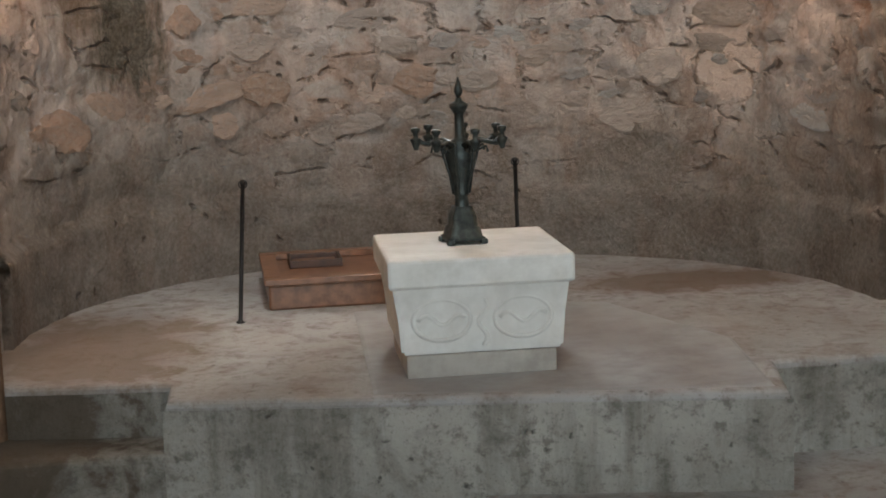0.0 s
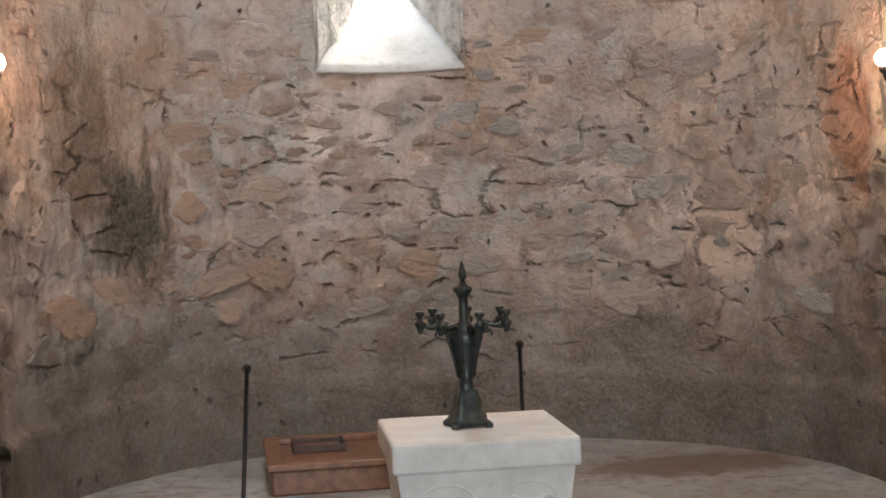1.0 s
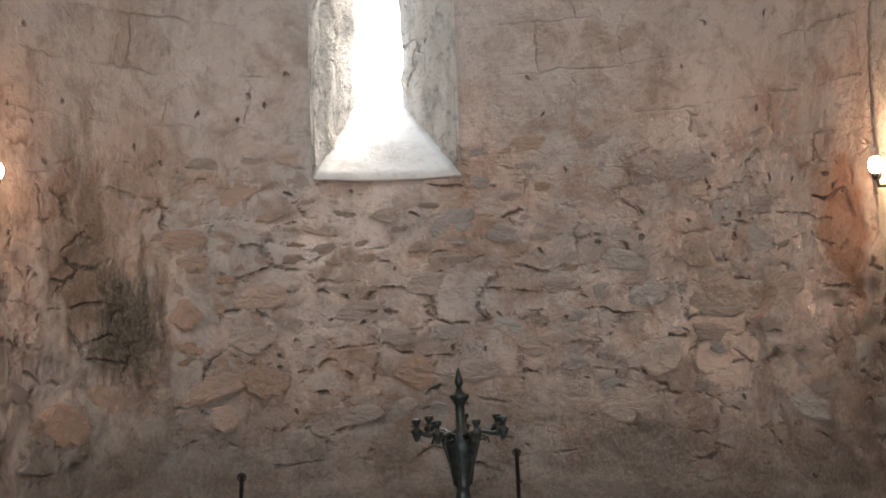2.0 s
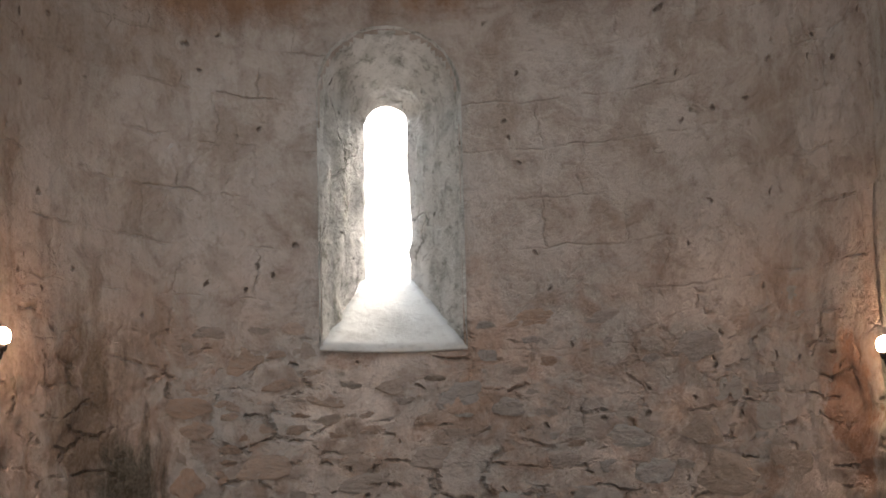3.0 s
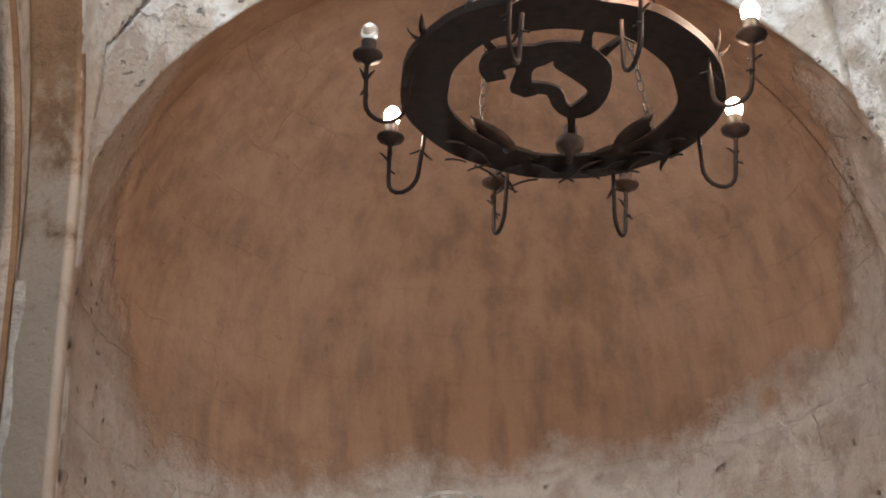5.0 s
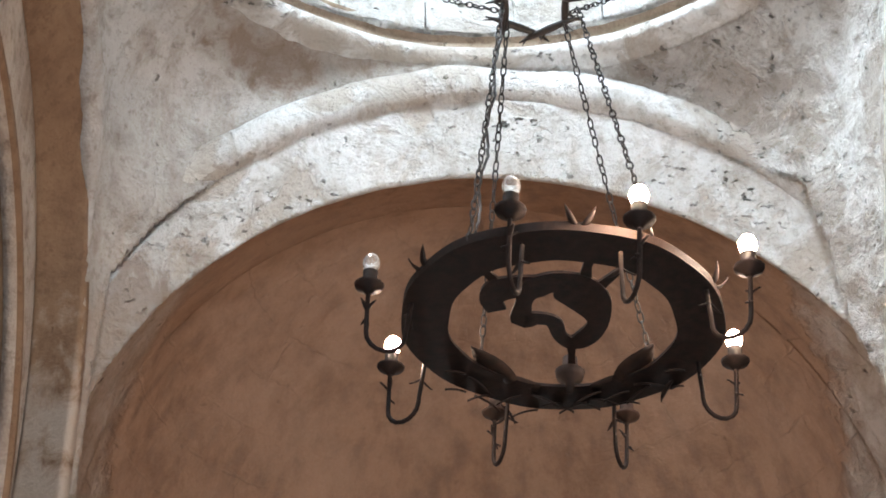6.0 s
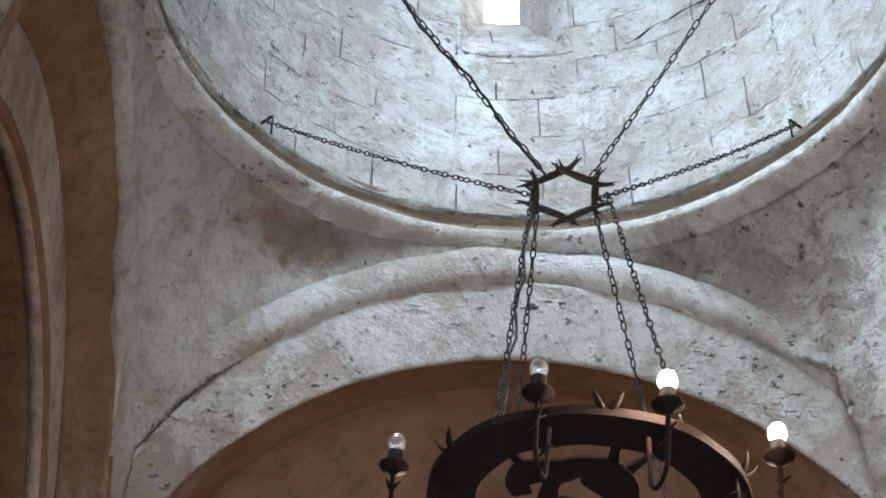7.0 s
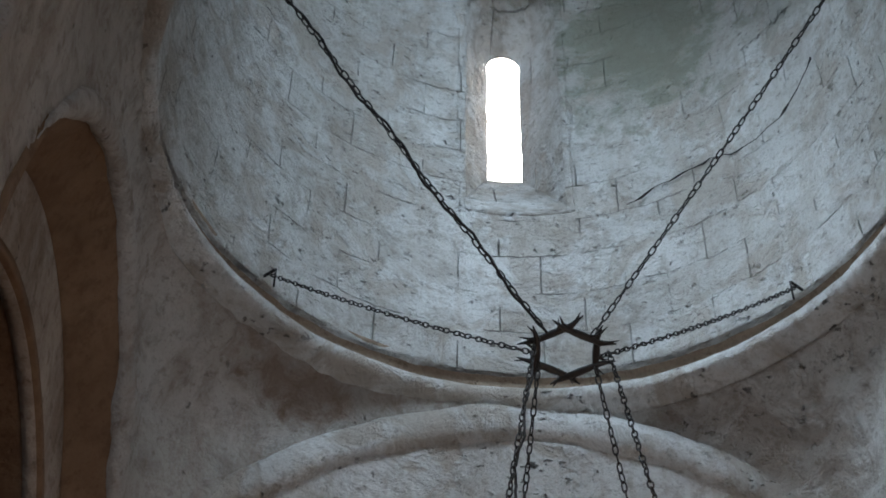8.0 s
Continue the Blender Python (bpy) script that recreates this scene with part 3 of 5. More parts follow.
# the bema platform and its steps
apse_arc = [(AX + (AR + 0.25) * math.cos(a), AY + (AR + 0.25) * math.sin(a)) for a in [math.pi * k / 24 for k in range(25)]]
flat("bema_floor", [(-1.235, 5.97), (1.20, 5.56), (1.30, 6.03), (2.4, 6.06), *apse_arc, (-2.4, 6.42), (-1.235, 6.26)], PLAT, BEMA_MAT, 0.5, "raised bema floor of worn grey mortar")
flat("floor_slab", [(-0.42, 5.86), (1.17, 5.60), (1.27, 6.5), (0.9, 7.5), (-0.40, 7.6)], PLAT + 0.006, SLAB_STONE, 0.1, "smooth grey stone slab let into the bema floor")
sheet("bema_side_north", lambda u, v: (Vector((-2.4 + 1.155 * u, 6.41 - 0.16 * u, (PLAT - 0.03) * v)), Vector((-0.14, -0.99, 0))), 40, 16, STEP_MAT, 0.012, label="stained front of the bema floor beside the block, recess shade in its colour")
flat("step_north", [(-2.4, 5.95), (-1.24, 5.99), (-1.24, 6.35), (-2.4, 6.5)], 0.27, STEP_MAT, 0.28, "stained stone step beside the bema, shade in its colour")
sheet("bema_side", lambda u, v: (Vector((1.205 + 0.095 * min(u * 3, 1) + 1.1 * max(u - 0.33, 0) / 0.67, 5.565 + 0.455 * min(u * 3, 1) + 0.02 * u, (PLAT - 0.035) * v)), Vector((0.3, -0.95, 0))), 60, 16, STEP_MAT, 0.012, label="stained rendered side of the bema")
flat("step_south", [(0.0, 5.38), (2.4, 5.05), (2.4, 6.15), (1.22, 6.15), (1.19, 5.66), (0.0, 5.86)], 0.085, FLOOR_MAT, 0.12, "low worn step before the bema")
sheet("bema_riser", lambda u, v: (Vector((-1.25 + 2.46 * u, 5.955 - 0.41 * u, PLAT * v - 0.035 * v)), Vector((-0.165, -0.986, 0))), 70, 16, STEP_MAT, 0.012, label="stained rendered front of the bema")

# apse wall with its window
SILL, HEAD = 2.77, 4.80
NICHE = window_outline(0.43, SILL, HEAD)
BACK = AY + AR


WALL_H = SPRING - (PLAT - 0.15)
DOME_H = 3.6
VS = WALL_H / (WALL_H + DOME_H)


def apse_wall(u, v):
    """The apse from its floor up the wall and on over the half dome, from north to south."""
    a = math.pi * (1 - u)
    c, s = math.cos(a), math.sin(a)
    if v <= VS:
        z = PLAT - 0.15 + WALL_H * v / VS
        return Vector((AX + AR * c, AY + AR * s, z)), Vector((-c, -s, 0))
    e = math.pi / 2 * (v - VS) / (1 - VS) * 0.998
    r = AR * math.cos(e)
    return Vector((AX + r * c, AY + r * s, SPRING + 2.28 * math.sin(e))), Vector((-c * math.cos(e), -s * math.cos(e), -math.sin(e)))


def step(a, b, x):
    t = min(max((x - a) / (b - a), 0.0), 1.0)
    return t * t * (3 - 2 * t)


def apse_relief(p):
    """A low thickening at the foot, lumpy stones in the middle zone, calm plaster above."""
    z = p.z + 0.05 * noise.noise(p * 2.0)
    foot = 0.05 * (1 - step(0.88, 0.96, z))
    w = step(0.95, 1.2, z) * (1 - step(2.6, 3.1, z))
    lump = 0.022 * noise.noise(Vector((p.x * 5, p.y * 5, p.z * 9))) + 0.012 * noise.noise(p * 19)
    return foot + w * lump


def open_apse(u, v):
    p, n = apse_wall(u, v)
    return not (p.y > AY + 1 and inside(NICHE, p.x, p.z))


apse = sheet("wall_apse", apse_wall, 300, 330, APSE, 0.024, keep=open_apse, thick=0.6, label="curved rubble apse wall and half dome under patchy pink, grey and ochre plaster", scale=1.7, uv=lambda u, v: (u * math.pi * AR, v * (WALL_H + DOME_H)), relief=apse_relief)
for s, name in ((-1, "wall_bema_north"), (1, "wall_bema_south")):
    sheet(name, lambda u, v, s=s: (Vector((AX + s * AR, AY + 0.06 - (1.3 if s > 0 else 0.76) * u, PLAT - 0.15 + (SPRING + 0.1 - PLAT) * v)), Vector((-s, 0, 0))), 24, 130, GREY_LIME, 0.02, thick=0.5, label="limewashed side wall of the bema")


def arch_order(u, y0, y1, a, b, v, tall=0.0):
    """Between two arcs (centre x, centre z, radius) at the depths y0 and y1, with upright legs below their centres."""
    cx, cz, r = [p + (q - p) * v for p, q in zip(a, b)]
    y = y0 + (y1 - y0) * v
    t = math.pi * (1 - u)
    n = Vector((-math.cos(t), -0.7, -math.sin(t))).normalized()
    return Vector((cx + r * math.cos(t), y, cz + r * math.sin(t) * (1 + tall * v))), n


BAND_A, BAND_B = (0.18, 5.22, 2.29), (0.15, 4.835, 2.24)
sheet("bema_band", lambda u, v: arch_order(u, 6.455, 6.60, BAND_A, BAND_B, v), 150, 16, LIME, 0.016, thick=0.03, label="whitewashed splayed band round the half dome")
sheet("arch_backing_east", lambda u, v: arch_order(0.13 + 0.74 * u, 6.56, 6.475, (0.18, 5.22, 2.7), (0.18, 5.22, 2.265), v), 120, 8, LIME, 0.01, thick=0.05, label="whitewashed masonry behind the moulding of the apse arch")
sheet("bema_vault", lambda u, v: arch_order(u, 6.632, AY + 0.05, (0.15, 4.835, 2.272), (AX, SPRING, AR), v, 0.055), 130, 24, APSE, 0.008, thick=0.05, uv=lambda u, v: (u * 7, v * 0.6 + 6), label="ochre strip of vault in front of the half dome")


def reveal(name, outline, inner, place, mat, amp, label, sill=None, rings=14):
    """The splayed sides of a window from the wall to its light; place maps (x, depth, z) to the world."""
    bm = bmesh.new()
    loops = []
    for j in range(rings + 1):
        t = j / rings
        loop = []
        for (x0, z0), (x1, z1) in zip(outline, inner):
            x, z = x0 + (x1 - x0) * t, z0 + (z1 - z0) * t
            g = amp * noise.fractal(Vector((x * 9, t * 6, z * 9)), 1, 2, 4) * (0.35 if j == rings else min(1.0, t * 5))
            out = Vector((x, 0, 0)).normalized() if abs(x) > 1e-3 else Vector((0, 0, 1))
            loop.append(bm.verts.new(place(x + out.x * g, t, z + out.z * g)))
        loops.append(loop)
    for a, b in zip(loops, loops[1:]):
        for k in range(len(a) - 1):
            bm.faces.new((a[k], a[k + 1], b[k + 1], b[k]))
    ob = tagged(obj(name, bm, mat), label, kind="structure")
    if sill:
        bm = bmesh.new()
        n = 10
        (xa, za), (xb, zb) = outline[0], outline[-1]
        (xc, zc), (xd, zd) = inner[0], inner[-1]
        grid = []
        for j in range(n + 1):
            t = j / n
            row = []
            for i in range(n + 1):
                s = i / n
                x = (xa + (xc - xa) * t) * (1 - s) + (xb + (xd - xb) * t) * s
                z = za + (zc - za) * t - 0.012 * math.sin(math.pi * s) + 0.015 * math.sin(math.pi * t)
                row.append(bm.verts.new(place(x, t, z)))
            grid.append(row)
        for j in range(n):
            for i in range(n):
                bm.faces.new((grid[j][i], grid[j][i + 1], grid[j + 1][i + 1], grid[j + 1][i]))
        s = obj("window_sill", bm, sill, ob, "smooth whitewashed sloping sill")
        md = s.modifiers.new("thickness", "SOLIDIFY")
        md.thickness, md.offset = 0.02, 0
    return ob


def back_of_apse(x):
    return AY + math.sqrt(AR * AR - (x - AX) ** 2)


LIGHT = window_outline(0.145, 3.28, 4.45, cx=0.025)
reveal("window_1", [(x * 1.06, z + (0.03 if z > 3 else 0)) for x, z in NICHE], LIGHT,
       lambda x, t, z: Vector((x, back_of_apse(x) - 0.03 + (9.85 - back_of_apse(x) + 0.03) * t, z)), REVEAL, 0.06,
       "deep splayed round-headed slit window of rough whitewashed stone", SILL_MAT)


# ---- crossing: arches, pendentives, drum, dome ----
E_R, E_X, E_Z = 2.28, 0.18, 5.22     # east arch, its lower edge
# orders of the side arches from the crossing inwards: depth, axis along the wall, spring, half width, pointedness
SOUTH_SHIFT = 0.35                   # the south arch stands that much further west
ORDER_A = (1.962, 0.27, 5.45, 1.50, 1.20)
ORDER_B = (2.20, 0.34, 5.26, 1.59, 1.05)
ORDER_C = (2.205, 0.27, 4.90, 1.49, 1.0)
ORDER_D = (3.26, 0.27, 4.90, 1.49, 1.0)


def side_frame(k):
    """The wall of the crossing towards east, north, west or south: a map from (along, out, z) to the world."""
    a = radians(90 * k)
    c, s = math.cos(a), math.sin(a)
    # k=0 east: along is x, out is y
    return lambda along, out, z: Vector((CX + along * c - out * s, CY + along * s + out * c, z))


# pendentives: one sphere round the dome's axis, cut by the four walls of the crossing
P_TOP, P_TOPR = 7.76, 1.985
P_LOW = 5.75
P_C = ((P_TOP ** 2 + P_TOPR ** 2) - (P_LOW ** 2 + 2 * HALF ** 2)) / (2 * (P_TOP - P_LOW))
P_R = math.hypot(P_TOPR, P_TOP - P_C)


def corner_half(sn, cs, z):
    """The eastern piers stand back below the spring of the arch."""
    return HALF + (0.6 if sn > 0 else 0.02) * (1 - step(4.8, 6.1, z)) * (cs > 0)


def crossing_skin(a, z):
    """Walls and pendentives of the crossing as one plastered skin: a square with rounded corners that closes to the ring."""
    sn, cs = math.sin(a), math.cos(a)
    hx = corner_half(sn, cs, z)
    p = 40 - 34 * step(5.0, 6.8, z)
    square = (abs(sn / hx) ** p + abs(cs / HALF) ** p) ** (-1 / p)
    ball = math.sqrt(P_R ** 2 - max(z - P_C, 0.0) ** 2)
    r = -math.log(math.exp(-16 * square) + math.exp(-16 * ball)) / 16
    return Vector((CX + r * sn, CY + r * cs, z)), Vector((-sn, -cs, 0))


def in_arch(along, z, order, grow=0.0):
    _, c, cz, r, tall = order
    r += grow
    if z < cz:
        return abs(along - c) < r
    return ((along - c) / r) ** 2 + ((z - cz) / (r * tall)) ** 2 < 1


def skin_cell(a, z):
    p, n = crossing_skin(a, z)
    x, y = p.x - CX, p.y - CY
    if abs(x) / corner_half(math.sin(a), math.cos(a), z) > abs(y) / HALF:
        return not in_arch(y + (SOUTH_SHIFT if x > 0 else 0.0), z, ORDER_A, 0.02)
    return not in_arch(x, z, (0, E_X if y > 0 else 0.0, E_Z, E_R + (0.0 if y > 0 else -0.1), 1.0))


def pendentive_relief(p):
    """The south side has lost its plaster skin and is pitted."""
    w = min(max((p.x + 0.3) * 0.8, 0.15), 1.0)
    return w * (0.028 * noise.noise(p * 9) + 0.02 * noise.noise(p * 21) - 0.035)


for k, name in enumerate(("southeast", "southwest", "northwest", "northeast")):
    fine = k in (0, 3)
    sheet("crossing_wall_" + name, lambda u, v, k=k: crossing_skin(math.pi / 2 * (k + u), 7.78 * v), 170 if fine else 70, 330 if fine else 110, LIT_ROUGH_LIME if k == 0 else GREY_LIME, 0.026,
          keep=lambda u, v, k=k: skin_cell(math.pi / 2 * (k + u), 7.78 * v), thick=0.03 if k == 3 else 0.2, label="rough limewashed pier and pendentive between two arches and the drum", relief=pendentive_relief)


def arch_roll(name, k, rad, cx, cz, out, r, mat, label, a0=4, a1=176, tall=1.0):
    """A half-round moulding along an arch."""
    pl = side_frame(k)
    n = 110

    def fn(u, v):
        a = radians(a1 + (a0 - a1) * u)
        b = 2 * math.pi * v
        g = r * min(1.0, 0.05 + 6.0 * min(u, 1 - u)) * (1 + 0.18 * noise.noise(Vector((u * 14, k * 3.0, 1.0))))
        rr = rad + g * math.cos(b)
        up = tall * rr if tall > 1 else rr
        p = pl(cx + rr * math.cos(a), out - g * 0.9 * math.sin(b), cz + up * math.sin(a))
        c = pl(cx + rad * math.cos(a), out, cz + tall * rad * math.sin(a))
        return p, (p - c).normalized()
    return sheet(name, fn, n, 14, mat, 0.016, label=label, scale=3)


arch_roll("arch_moulding_east", 0, E_R + 0.115, E_X, E_Z, HALF - 0.02, 0.12, LIME, "rounded whitewashed moulding along the apse arch", 8, 154)


def order_point(u, order, pl):
    """A point along one order of a side arch, up one jamb, over the head and down the other."""
    out, c, cz, r, tall = order
    if u < 0.2:
        return pl(c - r, out, cz * u / 0.2)
    if u > 0.8:
        return pl(c + r, out, cz * (1 - u) / 0.2)
    t = math.pi * (1 - (u - 0.2) / 0.6)
    return pl(c + r * math.cos(t), out, cz + r * tall * math.sin(t))


def arch_loft(name, k, a, b, mat, label, thick=0.06):
    """The surface between two orders of a side arch."""
    pl = side_frame(k)

    def fn(u, v):
        p = order_point(u, a, pl).lerp(order_point(u, b, pl), -0.02 + 1.04 * v)
        return p, (pl(a[1], a[0] - 0.5, min(p.z, a[2])) - p).normalized()
    return sheet(name, fn, 190, 12, mat, 0.006, label=label, thick=thick)


for k, name in ((1, "north"), (3, "south")):
    oa, ob_, oc, od = [(o[0], o[1] if k == 1 else SOUTH_SHIFT - o[1], *o[2:]) for o in (ORDER_A, ORDER_B, ORDER_C, ORDER_D)]
    arch_roll("arch_moulding_" + name, k, oa[3] + 0.03, oa[1], oa[2], HALF - 0.0, 0.062, GREY_LIME, "rounded limewashed moulding along a side arch", 20, 160, oa[4])
    arch_loft("arch_soffit_" + name, k, oa, ob_, JAMB, "brown plastered soffit and pale jambs of a side arch")
    arch_loft("arch_face_" + name, k, ob_, oc, UMBER_LIME, "pale inner face of a side arch")
    arch_loft("arch_inner_soffit_" + name, k, oc, od, OCHRE, "brown plastered inner soffit of a side arch")
    pl = side_frame(k)
    nrm = (pl(0, 0, 0) - pl(0, 1, 0)).normalized()
    sheet("wall_" + name, lambda u, v, pl=pl, nrm=nrm: (pl(-2.0 + 4.0 * u, HALF + 1.2, 7.8 * v - 0.1), nrm), 60, 110, OCHRE, 0.025, thick=0.5, label="brown plastered wall inside a side arch")


def ring_profile(prof):
    """A moulding round the foot of the drum from a list of (radius, height)."""
    def fn(u, v):
        s = v * (len(prof) - 1)
        i = min(int(s), len(prof) - 2)
        f = s - i
        r = prof[i][0] * (1 - f) + prof[i + 1][0] * f
        z = prof[i][1] * (1 - f) + prof[i + 1][1] * f
        a = 2 * math.pi * u
        return Vector((CX + r * math.sin(a), CY + r * math.cos(a), z)), Vector((-math.sin(a), -math.cos(a), 0))
    return fn


sheet("drum_cornice", ring_profile([(2.02, 7.73), (1.965, 7.745), (1.91, 7.76), (1.875, 7.79), (1.868, 7.825), (1.885, 7.86), (1.925, 7.885), (1.98, 7.897)]), 220, 24, LIME, 0.012, closed=True, label="rounded whitewashed roll at the foot of the drum", thick=0.12, scale=3)
sheet("drum_groove", ring_profile([(1.965, 7.885), (1.985, 7.905), (1.992, 7.945), (1.985, 7.985), (1.962, 8.015), (1.94, 8.032), (1.936, 8.06)]), 220, 16, GROOVE, 0.006, closed=True, label="dirty brown groove over the roll of the drum, recess shade in its colour", thick=0.1, scale=3)

DRUM_R, DRUM_TOP = 1.935, 12.3
DN = window_outline(0.34, 9.44, 12.1)
DL = window_outline(0.127, 10.33, 11.85)


def drum(u, v):
    a = 2 * math.pi * u
    z = 8.01 + (DRUM_TOP - 8.01) * v
    return Vector((CX + DRUM_R * math.sin(a), CY + DRUM_R * math.cos(a), z)), Vector((-math.sin(a), -math.cos(a), 0))


def open_drum(u, v):
    p, n = drum(u, v)
    for k in range(4):
        a = radians(90 * k)
        x = (p.x - CX) * math.cos(a) - (p.y - CY) * math.sin(a)
        o = (p.x - CX) * math.sin(a) + (p.y - CY) * math.cos(a)
        if o > 1.5 and inside(DN, x - 0.105, p.z):
            return False
    return True


def drum_relief(p):
    """Two spots where the skin has come off and the rubble shows."""
    out = 0.0
    for spot, size in ((Vector((-1.5, 5.75, 10.55)), 0.55), (Vector((1.8, 5.25, 10.35)), 0.3)):
        w = max(0.0, 1.0 - (p - spot).length / size + 0.5 * noise.noise(p * 4))
        out += min(w * 3, 1.0) * (0.035 * noise.noise(p * 8) + 0.025 * noise.noise(p * 17))
    return out


sheet("drum_wall", drum, 330, 120, DRUM_LIME, 0.022, relief=drum_relief, keep=open_drum, closed=True, thick=0.45, label="whitewashed drum wall of coursed blocks under the dome")


def dome_cap(u, v):
    a = 2 * math.pi * u
    e = math.pi / 2 * v * 0.995
    r = DRUM_R * math.cos(e)
    return Vector((CX + r * math.sin(a), CY + r * math.cos(a), DRUM_TOP - 0.02 + DRUM_R * math.sin(e))), Vector((-math.sin(a) * math.cos(e), -math.cos(a) * math.cos(e), -math.sin(e)))


sheet("dome", dome_cap, 120, 40, LIME, 0.02, closed=True, thick=0.3, label="whitewashed dome")

for k in range(4):
    a = radians(90 * k)

    def spot(x, t, z, a=a):
        x = x + 0.105
        o = math.sqrt(max(DRUM_R ** 2 - x * x, 0.1)) - 0.012
        o = o + (2.42 - o) * t
        return Vector((CX + x * math.cos(a) + o * math.sin(a), CY - x * math.sin(a) + o * math.cos(a), z))
    reveal("window_%d" % (k + 2), [(x * 1.14, z + (0.04 if z > 10 else -0.02)) for x, z in DN], DL, spot, DRUM_LIME, 0.03, "splayed slit window of the drum in rough plaster", DRUM_LIME)

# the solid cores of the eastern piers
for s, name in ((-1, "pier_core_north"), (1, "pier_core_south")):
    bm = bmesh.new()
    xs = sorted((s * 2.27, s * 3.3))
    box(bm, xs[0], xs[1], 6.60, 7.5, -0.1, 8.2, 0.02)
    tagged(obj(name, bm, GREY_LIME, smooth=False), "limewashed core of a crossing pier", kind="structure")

# the nave behind: walls, vault, the unseen door and a window added for fill
for s, name in ((-1, "wall_nave_north"), (1, "wall_nave_south")):
    sheet(name, lambda u, v, s=s: (Vector((s * 2.1, -4.6 + 7.3 * u, 5.4 * v)), Vector((-s, 0, 0))), 40, 30, GREY_LIME, 0.02, thick=0.5, label="limewashed side wall of the nave")
sheet("nave_vault", lambda u, v: (Vector((2.14 * math.cos(math.pi * (1 - u)), -4.6 + 7.25 * v, 5.3 + 2.2 * math.sin(math.pi * u))), Vector((-math.cos(math.pi * (1 - u)), 0, -math.sin(math.pi * u)))), 60, 50, OCHRE, 0.02, thick=0.4, label="brown plastered barrel vault of the nave")


def west(u, v):
    return Vector((-2.3 + 4.6 * u, -4.5, 7.8 * v)), Vector((0, 1, 0))


sheet("wall_west", west, 46, 78, GREY_LIME, 0.0, keep=lambda u, v: not (abs(-2.0 + 4.6 * u) < 0.75 and 7.8 * v < 2.6 or abs(-1.4 + 4.6 * u) < 0.55 and 3.0 < 7.8 * v < 4.4), thick=0.5, label="unseen limewashed west wall with an open doorway and an added window over it")

# ---- things: altar, candelabra, posts, cover ----
ALTAR_TURN = 0.3
altar = empty("altar", pose(0.068, 6.08, PLAT, 0, 0, ALTAR_TURN), "white marble altar with carved tapering body on a stone plinth", "altar")
bm = bmesh.new()
box(bm, -0.32, 0.31, 0.0, 0.62, 0, 0.10, 0.008)
part("plinth", bm, PLINTH_STONE, altar, "grey stone plinth")
bm = bmesh.new()
lo = []
for z, sx, y0, y1 in ((0.102, 0.338, 0.0, 0.70), (0.25, 0.349, -0.006, 0.708), (0.382, 0.368, -0.012, 0.716)):
    lo.append([bm.verts.new(p) for p in ((-sx, y0, z), (sx, y0, z), (sx, y1, z), (-sx, y1, z))])
for a, b in zip(lo, lo[1:]):
    for k in range(4):
        bm.faces.new((a[k], a[(k + 1) % 4], b[(k + 1) % 4], b[k]))
bm.faces.new(lo[0][::-1])
bm.faces.new(lo[-1])
bmesh.ops.bevel(bm, geom=[e for e in bm.edges if abs(e.verts[0].co.z - e.verts[1].co.z) > 0.05 or e.verts[0].co.z < 0.11 and e.verts[1].co.z < 0.11], offset=0.012, segments=2, affect="EDGES")
part("body", bm, MARBLE, altar, smooth=False)
bm = bmesh.new()
box(bm, -0.388, 0.388, -0.04, 0.76, 0.384, 0.505, 0.014)
part("top_slab", bm, MARBLE, altar, smooth=False)
bm = bmesh.new()
for cx_ in (-0.17, 0.17):
    tube(bm, [(cx_ + 0.12 * math.cos(a), -0.002, 0.245 + 0.085 * math.sin(a)) for a in [2 * math.pi * k / 28 for k in range(28)]], 0.011, 6, close=True)
    tube(bm, [(cx_ - 0.10 + 0.2 * k / 10, -0.004, 0.245 + 0.022 * math.sin(k * 0.9)) for k in range(11)], 0.010, 6)
tube(bm, [(0.0 + 0.02 * math.sin(k), -0.003, 0.13 + 0.022 * k) for k in range(10)], 0.010, 6)
part("carved_relief", bm, MARBLE, altar, "shallow carved rings and tendrils")

cand = empty("candelabra", pose(0.045, 6.46, PLAT + 0.506, 0, 0, 8), "dark bronze candelabra with seven arms standing on the altar", "candelabra")
bm = bmesh.new()
lathe(bm, [(0.078, 0.012), (0.08, 0.028), (0.07, 0.034), (0.063, 0.07), (0.054, 0.077), (0.05, 0.12), (0.036, 0.16)], Matrix(), 24, True)
for sx in (-1, 1):
    for sy in (-1, 1):
        box(bm, sx * 0.074 - 0.015, sx * 0.074 + 0.015, sy * 0.074 - 0.015, sy * 0.074 + 0.015, 0, 0.022, 0.004)
part("foot", bm, BRONZE, cand)
bm = bmesh.new()
lathe(bm, [(0.032, 0.10), (0.042, 0.12), (0.034, 0.135), (0.03, 0.18), (0.028, 0.205), (0.037, 0.212), (0.03, 0.22), (0.042, 0.27), (0.058, 0.34), (0.066, 0.385), (0.062, 0.41), (0.045, 0.425), (0.052, 0.437), (0.03, 0.45), (0.021, 0.46), (0.02, 0.555), (0.03, 0.57), (0.041, 0.588), (0.043, 0.60), (0.03, 0.606), (0.016, 0.615), (0.012, 0.628)], Matrix(), 20)
stem = part("stem", bm, BRONZE, cand)
